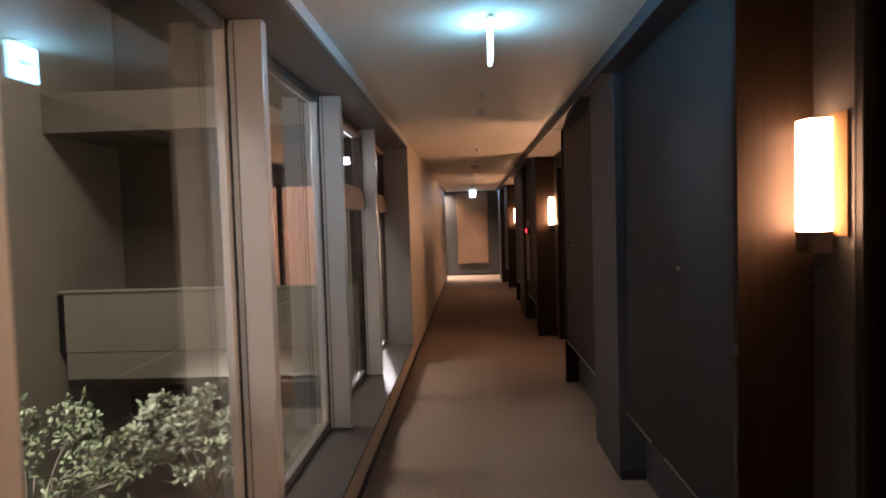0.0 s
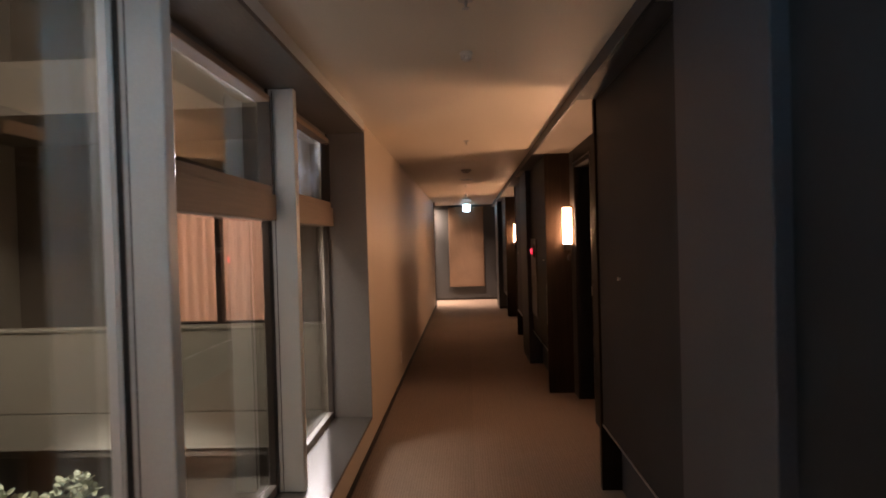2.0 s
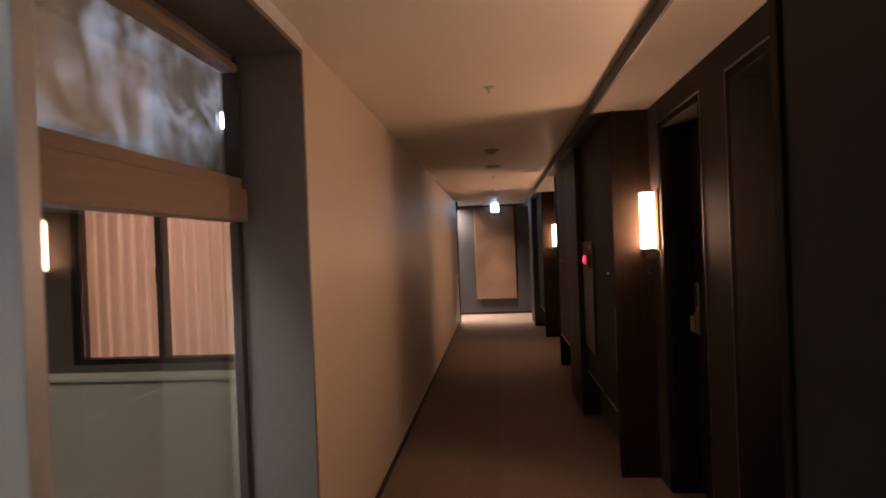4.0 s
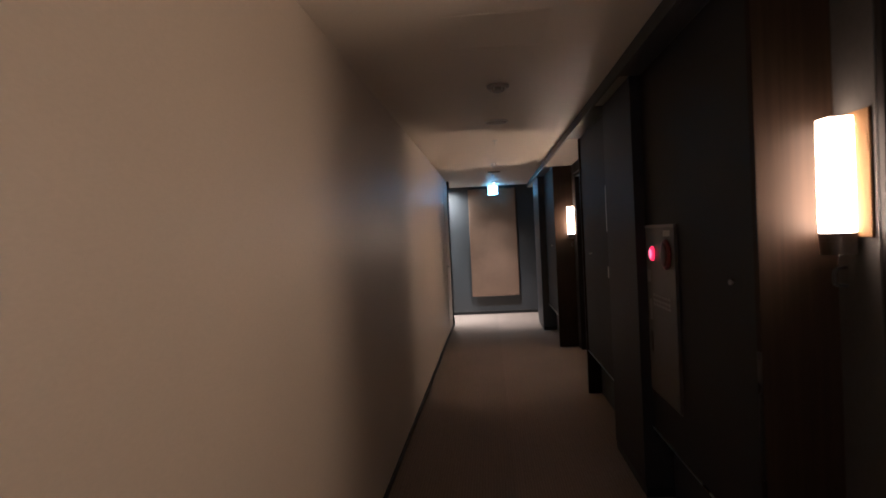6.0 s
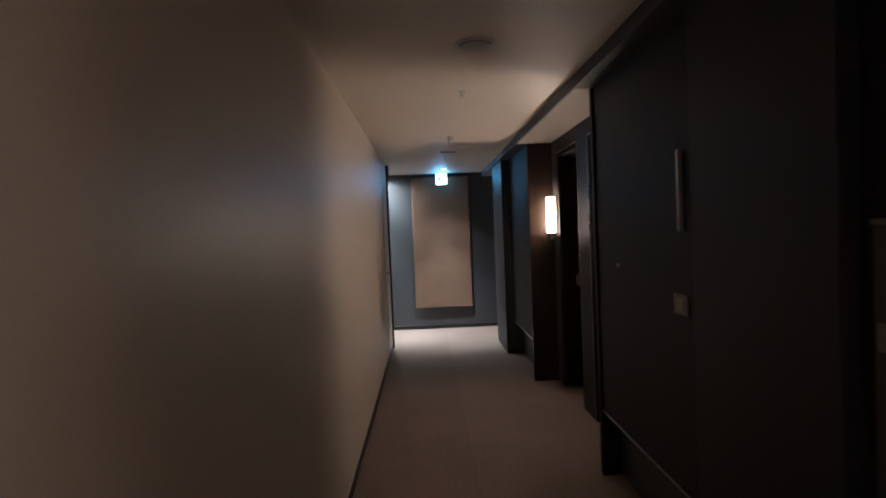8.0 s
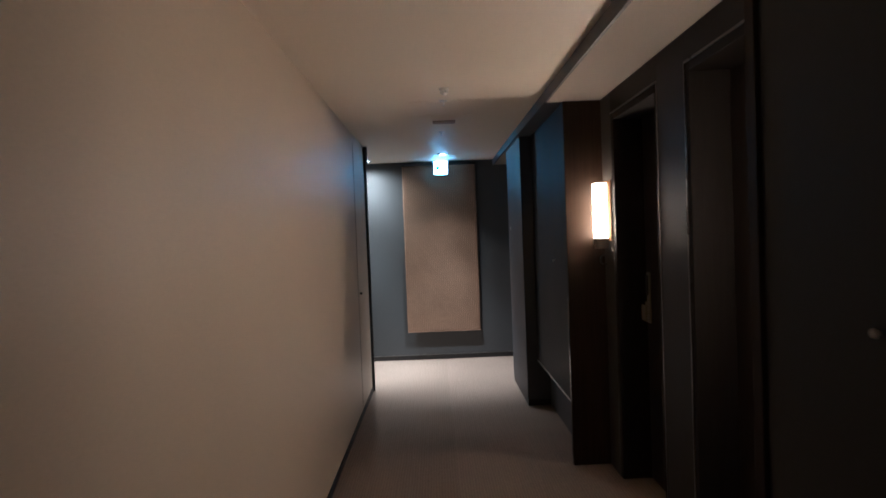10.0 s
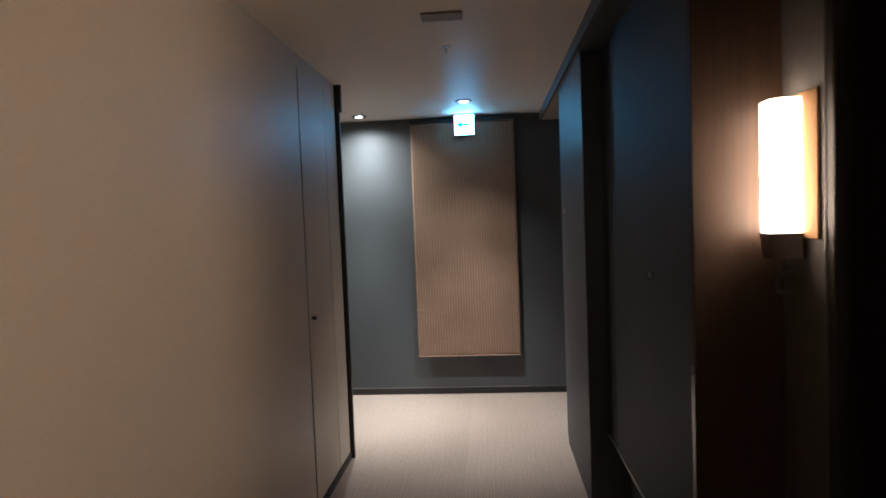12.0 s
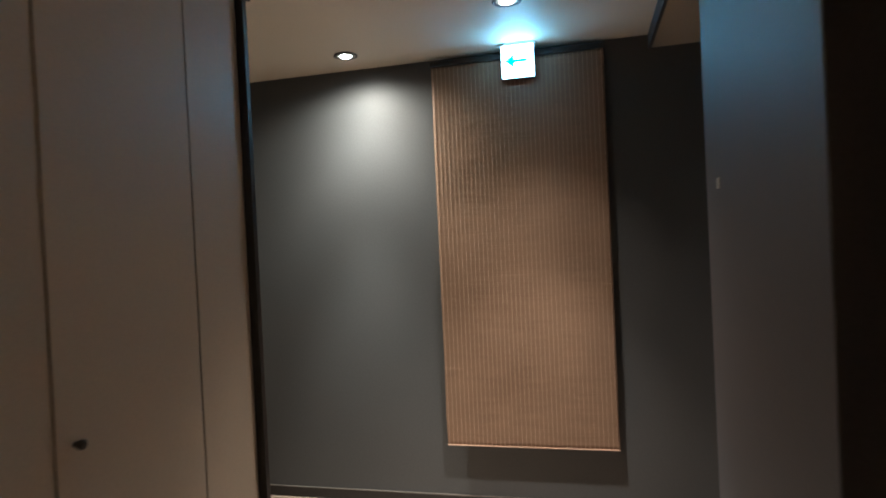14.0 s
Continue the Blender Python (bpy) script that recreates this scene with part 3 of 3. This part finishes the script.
# end wall hanging
def hanging(x0, x1, z0, z1):
    h = thing("bamboo_hanging", "long brown woven bamboo blind hung before the slate wall", "wall hanging", "", ((x0 + x1) / 2, 17.0, z0))
    w, t = (x1 - x0) / 2, z1 - z0
    bm = bmesh.new()
    cols, rows = 44, 90
    grid = []
    for j in range(rows + 1):
        z = t * j / rows
        row = []
        for i in range(cols + 1):
            x = -w + 2 * w * i / cols
            edge = 0.004 * noise.noise((3 * z, 9.0, 1)) if i in (0, cols) else 0.0
            dy = 0.0012 * noise.noise((x * 1.5, z * 1.2, 0)) + 0.0012 * noise.noise((x * 2, z * 25, 4))
            row.append(bm.verts.new((x + edge, dy, z)))
        grid.append(row)
    for j in range(rows):
        for i in range(cols):
            bm.faces.new((grid[j][i], grid[j][i + 1], grid[j + 1][i + 1], grid[j + 1][i]))
    sheet = part("woven_sheet", bm, BAMBOO, h, smooth=True)
    solid = sheet.modifiers.new("thickness", "SOLIDIFY")
    solid.thickness = 0.005
    rng = random.Random(3)
    for i in range(39):
        x = -w + 0.010 + (2 * w - 0.020) * i / 38
        block("cord", (x - 0.0012, x + 0.0012, -0.0042, -0.0028, 0.003, t - 0.003), CORD, h)
    for i in range(16):
        z = t * rng.uniform(0.02, 0.8)
        a = rng.uniform(0.02, 0.10)
        side = -w - rng.uniform(0.0, 0.006) if i < 14 else w - a + 0.002
        block("loose_reed", (side, side + a, -0.0058, -0.0046, z, z + 0.0014), BAMBOO if i % 3 else CORD, h)
    block("bottom_bar", (-w, w, -0.006, 0.006, -0.003, 0.002), CORD, h, bevel=0.001)
    block("top_bar", (-w, w, -0.012, 0.012, t, t + 0.025), BLACK, h, bevel=0.002)
    block("bracket", (-0.02, 0.02, 0.013, 0.053, t, t + 0.02), BLACK, h)
    return h


hanging(-0.343, 0.538, 0.346, 2.345)


# downlights
def downlight(x, y):
    d = thing("downlight", "small round recessed ceiling downlight, lit", "downlight", "downlights at the corridor's end", (x, y, CEIL))
    bm = bmesh.new()
    lathe(bm, [(0.058, 0.0), (0.062, -0.006), (0.050, -0.010), (0.046, -0.003)], (0, 0, 0), steps=32)
    part("ring", bm, ALU_DARK, d, "grey metal ring", smooth=True)
    bm = bmesh.new()
    lathe(bm, [(0.045, -0.0035), (0.045, -0.0060)], (0, 0, 0), steps=32)
    part("reflector", bm, PLASTIC, d, "pale reflector")
    bm = bmesh.new()
    lathe(bm, [(0.030, -0.0062), (0.030, -0.0085)], (0, 0, 0), steps=24)
    part("lens", bm, LENS, d, "glowing lens")
    return d


downlight(-0.735, 16.795)
downlight(0.144, 16.38)


# hydrant cabinet
def hydrant(y0, y1):
    x = FACE - 0.004
    h = thing("hydrant_cabinet", "dark grey fire hydrant cabinet with red lamp and bell", "hydrant cabinet", "", (x, (y0 + y1) / 2, 0.62))
    w = (y1 - y0) / 2
    block("frame", (-0.004, 0.003, -w, w, 0.0, 0.89), CABINET, h, bevel=0.002)
    block("front_plate", (-0.012, -0.0045, -w + 0.012, w - 0.012, 0.012, 0.875), CABINET, h, "grey enamelled front plate", bevel=0.003)
    block("top_strip", (-0.013, -0.0045, -w + 0.004, w - 0.004, 0.876, 0.889), LINING, h, "satin metal strip")
    block("side_strip", (-0.0125, -0.0045, -w + 0.001, -w + 0.010, 0.012, 0.875), CABINET, h)
    bm = bmesh.new()
    lathe(bm, [(0.038, -0.0125), (0.037, -0.017), (0.031, -0.022), (0.012, -0.024)], (0, 0.115, 0.742), "x", 28)
    part("alarm_lamp", bm, LED, h, "glowing red alarm lamp", True)
    bm = bmesh.new()
    lathe(bm, [(0.027, -0.0243), (0.022, -0.0262), (0.006, -0.0275)], (0, 0.115, 0.742), "x", 24)
    part("lamp_core", bm, LED_CORE, h, "bright centre of the lamp", True)
    bm = bmesh.new()
    lathe(bm, [(0.066, -0.0125), (0.074, -0.016), (0.073, -0.024), (0.060, -0.029)], (0, -0.140, 0.745), "x", 32)
    part("bell", bm, RED, h, "round dark red alarm bell", True)
    bm = bmesh.new()
    lathe(bm, [(0.058, -0.0295), (0.048, -0.034), (0.015, -0.036)], (0, -0.140, 0.745), "x", 32)
    part("bell_face", bm, RED_DARK, h, "dark gong of the bell", True)
    block("label_plate", (-0.0135, -0.0125, -0.195, -0.085, 0.832, 0.860), PALE, h)
    block("label_plate", (-0.0135, -0.0125, 0.165, 0.235, 0.590, 0.655), MARK, h, "grey label plate")
    block("label_plate", (-0.0135, -0.0125, 0.160, 0.205, 0.390, 0.500), MARK, h, "grey label plate")
    for i in range(6):
        y = -0.165 + i * 0.051
        for a, b, z0, z1 in ((0.0, 0.040, 0.522, 0.534), (0.0, 0.040, 0.497, 0.508), (0.002, 0.038, 0.474, 0.485), (0.013, 0.025, 0.4855, 0.4965)):
            block("lettering", (-0.0135, -0.0125, y + a, y + b, z0, z1), MARK, h)
    block("pull_recess", (-0.0145, -0.0125, 0.165, 0.2, 0.22, 0.33), BLACK, h, "dark recessed pull", bevel=0.0008)
    return h


hydrant(8.59, 9.105)


def wall_pin(y, z):
    p = thing("door_knob", "small round metal pull on a charcoal panel", "pull", "pulls on the panels", (FACE, y, z))
    bm = bmesh.new()
    lathe(bm, [(0.005, -0.001), (0.005, -0.008), (0.010, -0.010), (0.010, -0.015), (0.007, -0.017)], (0, 0, 0), "x", 16)
    part("stem_and_cap", bm, PALE, p, smooth=True)
    return p


for y, z in PIN_SPOTS:
    wall_pin(y, z)

slot = thing("access_slot", "narrow dark slot high on a charcoal panel", "slot", "", (FACE, 2.05, 2.295))
block("gap", (-0.002, -0.0005, -0.24, 0.24, 0.0, 0.008), BLACK, slot)
sign = thing("number_plate", "narrow upright grey metal sign plate on the panel", "sign", "", (FACE, 10.13, 1.48))
block("plate", (-0.02, -0.001, -0.012, 0.012, 0.0, 0.325), PALE, sign, bevel=0.002)
block("edge_strip", (-0.023, -0.0205, -0.012, -0.006, 0.0, 0.325), STEEL, sign, "bright metal edge", bevel=0.001)
switch = thing("switch_plate", "small square pale switch plate on the panel", "switch", "", (FACE, 10.16, 1.14))
block("plate", (-0.008, -0.001, -0.065, 0.065, 0.0, 0.085), MARK, switch, bevel=0.002)
block("rocker", (-0.012, -0.0085, -0.03, 0.03, 0.015, 0.07), PALE, switch, bevel=0.002)

tag = thing("wall_tag", "tiny pale square tag on the slate pilaster", "tag", "", (PILASTERS[2][2], 15.71, 1.535))
block("plate", (-0.004, -0.0005, -0.014, 0.014, 0.0, 0.03), PALE, tag, bevel=0.001)

socket = thing("socket_plate", "white wall socket low on the beige wall", "socket", "", (LEFT, 8.35, 0.205))
block("plate", (0.001, 0.008, -0.036, 0.036, 0.0, 0.12), PLASTIC, socket, bevel=0.003)
block("insert", (0.0085, 0.011, -0.018, 0.018, 0.025, 0.095), PLASTIC, socket, bevel=0.002)

# service door in the beige wall, flush
service = tagged(new("door_2"), "flush beige service door in the papered wall", "door", "", "structure")
block("leaf", (LEFT + 0.001, LEFT + 0.004, 14.905, 15.375, 0.05, 2.33), BEIGE, service, bevel=0.002)
block("side_cover", (LEFT + 0.001, LEFT + 0.004, 15.381, 15.628, 0.05, 2.33), BEIGE, service, bevel=0.002)
for y in (14.9005, 15.3755):
    block("joint", (LEFT + 0.0005, LEFT + 0.0022, y + 0.001, y + 0.004, 0.05, 2.33), RENDER_DARK, service)
bm = bmesh.new()
lathe(bm, [(0.007, 0.009), (0.007, 0.018), (0.011, 0.021), (0.011, 0.029), (0.007, 0.032)], (LEFT - 0.004, 14.95, 1.035), "x", 18)
part("knob", bm, FRAME_DARK, service, "small dark metal knob", True)


# ceiling fittings
def sprinkler(y):
    s = thing("sprinkler", "small metal ceiling sprinkler head", "sprinkler", "sprinklers along the ceiling", (0.115, y, CEIL))
    bm = bmesh.new()
    lathe(bm, [(0.028, 0.0), (0.028, -0.003), (0.022, -0.005)], (0, 0, 0), steps=24)
    part("rosette", bm, STEEL, s)
    bm = bmesh.new()
    lathe(bm, [(0.008, -0.006), (0.006, -0.02), (0.004, -0.03), (0.013, -0.031), (0.013, -0.033)], (0, 0, 0), steps=14)
    part("deflector", bm, STEEL, s)
    return s


first = sprinkler(4.10)
for y in (7.24, 11.60, 13.76, 14.965):
    copy_thing(first, pose(0.118, y, CEIL))


def detector(y, r, label, name, category, shell):
    d = thing(name, label, category, "", (0.118, y, CEIL))
    bm = bmesh.new()
    lathe(bm, [(r, 0.0), (r, -0.012), (r * 0.86, -0.018)], (0, 0, 0), steps=32)
    part("base", bm, shell, d, smooth=True)
    bm = bmesh.new()
    lathe(bm, [(r * 0.62, -0.0185), (r * 0.55, -0.036), (r * 0.3, -0.042)], (0, 0, 0), steps=24)
    part("sensing_head", bm, shell, d, smooth=True)
    for i in range(6):
        a = math.pi * i / 3
        bm = bmesh.new()
        lathe(bm, [(0.004, -0.0185), (0.004, -0.034)], (r * 0.68 * math.cos(a), r * 0.68 * math.sin(a), 0), steps=8)
        part("cage_bar", bm, STEEL, d)
    return d


detector(4.72, 0.030, "small white round ceiling smoke detector", "smoke_detector", "detector", PLASTIC)
detector(13.42, 0.030, "small white round ceiling smoke detector", "smoke_detector", "detector", PLASTIC)
detector(9.45, 0.068, "white round ceiling smoke detector", "smoke_detector", "detector", FITTING)
speaker = thing("ceiling_speaker", "flat round white ceiling loudspeaker", "loudspeaker", "", (0.121, 10.61, CEIL))
bm = bmesh.new()
lathe(bm, [(0.092, 0.0), (0.095, -0.008), (0.086, -0.014), (0.082, -0.010)], (0, 0, 0), steps=40)
part("rim", bm, PLASTIC, speaker, smooth=True)
bm = bmesh.new()
lathe(bm, [(0.080, -0.0105), (0.05, -0.0125), (0.01, -0.0135)], (0, 0, 0), steps=40)
part("grille", bm, FITTING, speaker, smooth=True)
lamp_box = thing("emergency_light", "small flat brown ceiling fitting", "ceiling fitting", "", (0.133, 14.49, CEIL))
block("casing", (-0.088, 0.088, -0.045, 0.045, -0.012, -0.0005), TRANSOM, lamp_box, bevel=0.003)


def hatch(x0, y0, side):
    h = thing("access_hatch", "flush painted ceiling access hatch", "hatch", "access hatches", (x0 + side / 2, y0 + side / 2, CEIL))
    s = side / 2
    for dims in ((-s, -s + 0.003, -s, s), (s - 0.003, s, -s, s), (-s + 0.006, s - 0.006, -s, -s + 0.003), (-s + 0.006, s - 0.006, s - 0.003, s)):
        block("edge_strip", (*dims, -0.0028, -0.0005), CEILING, h)
    block("lid", (-s + 0.008, s - 0.008, -s + 0.008, s - 0.008, -0.002, -0.0004), CEILING, h)
    return h


hatch(-0.115, 13.76, 0.48)
hatch(-0.14, 8.24, 0.46)

# ---- the garden court ----
structure("ground", [(-60, 60, -60, 60, -2.6, -2.4)], SOIL, "dark planted soil of the garden court", "ground")
structure("wall_court", [(-5.7, -5.38, -6.0, 9.4, -2.4, 5.5)], RENDER, "beige rendered wall across the garden court")
structure("wall_court_end", [(-5.38, LEFT - 0.3, -6.3, -6.0, -2.4, 5.5)], RENDER_DARK, "brown rendered wall closing the garden court")
structure("wall_facade", [(-5.38, -3.76, 9.0, 9.2, -2.4, 5.5), (-2.16, LEFT - 0.256, 9.0, 9.2, -2.4, 5.5), (-3.76, -2.16, 9.0, 9.2, 2.18, 5.5), (-3.76, -2.16, 9.0, 9.2, -2.4, 0.56)],
          RENDER_DARK, "brown rendered facade around the curtained window")
structure("balcony_soffit", [(-5.38, LEFT - 0.256, 7.35, 9.0, 2.80, 3.3)], RENDER_MID, "brown slab over the balcony", "balcony")
structure("balcony_floor", [(-5.38, LEFT - 0.256, 7.57, 9.0, -0.5, -0.36)], RENDER_DARK, "balcony floor slab", "balcony")
parapet = tagged(new("parapet"), "pale stone panelled balcony parapet", "parapet", "", "structure")
xs = (-5.28, -3.07, LEFT - 0.256)
for a, b in zip(xs, xs[1:]):
    block("stone_panel", (a + 0.005, b - 0.005, 7.42, 7.56, -0.025, 0.745), PARAPET, parapet, bevel=0.003)
    block("stone_panel", (a + 0.005, b - 0.005, 7.42, 7.56, -0.38, -0.035), PARAPET, parapet, bevel=0.003)
block("coping", (-5.36, LEFT - 0.256, 7.405, 7.575, 0.75, 0.775), PARAPET, parapet, bevel=0.003)

block("end_slot", (-5.375, -5.285, 7.44, 7.58, -0.02, 0.72), BLACK, parapet)

facade_window = tagged(new("window_2"), "lit window with drawn pink sheer curtains", "window", "", "structure")
for dims in ((-3.758, -3.69, 9.02, 9.14, 0.562, 2.178), (-2.22, -2.162, 9.02, 9.14, 0.562, 2.178), (-3.689, -2.221, 9.02, 9.14, 0.562, 0.61), (-3.689, -2.221, 9.02, 9.14, 2.14, 2.178), (-2.95, -2.89, 9.02, 9.14, 0.611, 2.139)):
    block("frame_bar", dims, BLACK, facade_window)
block("sash_lock", (-2.938, -2.905, 8.985, 9.018, 1.30, 1.43), FRAME_DARK, facade_window, "small dark crescent lock", bevel=0.006)
for a, b in ((-3.688, -2.951), (-2.889, -2.222)):
    p = block("pane", (a, b, 9.06, 9.066, 0.612, 2.138), GLASS, facade_window)
    p.visible_shadow = False
structure("wall_room", [(-4.2, -4.1, 9.2, 11.6, 0.0, 2.6), (-1.5, -1.4, 9.2, 11.6, 0.0, 2.6), (-4.2, -1.4, 11.6, 11.7, 0.0, 2.6), (-4.2, -1.4, 9.2, 11.7, 2.6, 2.7), (-4.2, -1.4, 9.2, 11.7, -0.1, 0.0)], CEILING,
          "pale walls of the guest room behind the curtains")
for a, b in ((-3.84, -2.96), (-2.95, -2.05)):
    c = thing("curtain", "drawn pink sheer curtain in soft folds", "curtain", "curtains of the lit window", ((a + b) / 2, 9.3, 0.1))
    bm = bmesh.new()
    n = 120
    low, high = [], []
    for i in range(n + 1):
        x = (b - a) * (i / n - 0.5)
        y = 0.03 * math.sin(x * 48 + 1.5 * noise.noise((x * 4, a, 0))) + 0.015 * noise.noise((x * 9, a, 3))
        low.append(bm.verts.new((x, y * 1.15, 0)))
        high.append(bm.verts.new((x, y, 2.2)))
    for i in range(n):
        bm.faces.new((low[i], low[i + 1], high[i + 1], high[i]))
    part("cloth", bm, CURTAIN, c, smooth=True)


def garden_tree(name, base, crown, radius, sprays, leaves, size, leaf_mat, seed, label):
    """A small tree: tapered trunk, arching limbs, twigs that end in rosettes of blunt oval leaves."""
    rng = random.Random(seed)
    t = thing(name, label, "tree", "", base)
    top = Vector(crown) - Vector(base)
    bm = bmesh.new()
    tips = []

    def limb(p, q, r0, r1):
        d = (q - p)
        side = d.orthogonal().normalized()
        other = d.cross(side).normalized()
        a = [bm.verts.new(p + (side * math.cos(k * 1.0472) + other * math.sin(k * 1.0472)) * r0) for k in range(6)]
        b = [bm.verts.new(q + (side * math.cos(k * 1.0472) + other * math.sin(k * 1.0472)) * r1) for k in range(6)]
        for k in range(6):
            bm.faces.new((a[k], a[(k + 1) % 6], b[(k + 1) % 6], b[k]))

    fork = top * 0.62
    limb(Vector((0, 0, 0)), fork, 0.040, 0.024)
    for i in range(sprays):
        angle = 2.39996 * i + rng.uniform(-0.3, 0.3)
        rise = -0.75 + 1.75 * (i + 0.5) / sprays
        reach = math.sqrt(max(0.15, 1 - 0.75 * rise * rise)) * rng.uniform(0.8, 1.0)
        u = Vector((math.cos(angle) * reach, math.sin(angle) * reach, rise))
        end = top + Vector((u.x * radius[0], u.y * radius[1], u.z * radius[2]))
        mid = fork.lerp(end, 0.55) + Vector((0, 0, radius[2] * 0.22))
        limb(fork, mid, 0.013, 0.008)
        limb(mid, end, 0.008, 0.003)
        for k in range(9):
            root = mid.lerp(end, 0.25 + 0.75 * k / 8)
            out = (end - mid).normalized() + Vector((rng.gauss(0, 0.8), rng.gauss(0, 0.8), rng.gauss(0.35, 0.35)))
            out.normalize()
            tip = root + out * radius[0] * rng.uniform(0.16, 0.34) * (1.15 - 0.5 * k / 8)
            limb(root, tip, 0.003, 0.0015)
            tips.append((root, tip))
    part("trunk", bm, BARK, t, "thin grey forked trunk", True)
    bm = bmesh.new()
    for root, tip in tips:
        along = (tip - root).normalized()
        for k in range(leaves):
            p = tip - along * rng.uniform(0.0, 0.02) if k < leaves * 0.6 else root.lerp(tip, rng.uniform(0.15, 0.9))
            d = along * rng.uniform(0.15, 0.9) + Vector((rng.gauss(0, 1), rng.gauss(0, 1), rng.gauss(0.25, 0.7))).normalized()
            d.normalize()
            side = d.cross(Vector((rng.gauss(0, 0.45), rng.gauss(0, 0.45), 1))).normalized()
            up = side.cross(d)
            ln, wd = size * rng.uniform(0.65, 1.1), size * rng.uniform(0.19, 0.27)
            fold = up * wd * 0.25
            ps = [p, p + d * ln * 0.45 + side * wd * 0.85 + fold, p + d * ln * 0.78 + side * wd * 0.8 + fold, p + d * ln,
                  p + d * ln * 0.78 - side * wd * 0.8 + fold, p + d * ln * 0.45 - side * wd * 0.85 + fold, p + d * ln * 0.6]
            v = [bm.verts.new(q) for q in ps]
            for a in range(6):
                bm.faces.new((v[a], v[(a + 1) % 6], v[6]))
    part("crown", bm, leaf_mat, t, "rosettes of blunt oval leaves", True)
    return t


garden_tree("garden_tree", (-2.75, 6.3, -2.4), (-2.92, 6.1, -0.72), (0.78, 0.45, 0.42), 21, 12, 0.105, LEAF, 5, "slender evergreen with pale lit leaves in the court")
garden_tree("garden_tree", (-4.2, 5.2, -2.4), (-4.08, 5.12, -0.68), (1.02, 0.5, 0.54), 30, 12, 0.072, LEAF_B, 8, "slender evergreen with green leaves in the court")
garden_tree("garden_tree", (-1.75, 5.6, -2.4), (-1.8, 5.5, -0.95), (0.40, 0.35, 0.3), 9, 11, 0.075, LEAF_B, 11, "small evergreen low beside the window")
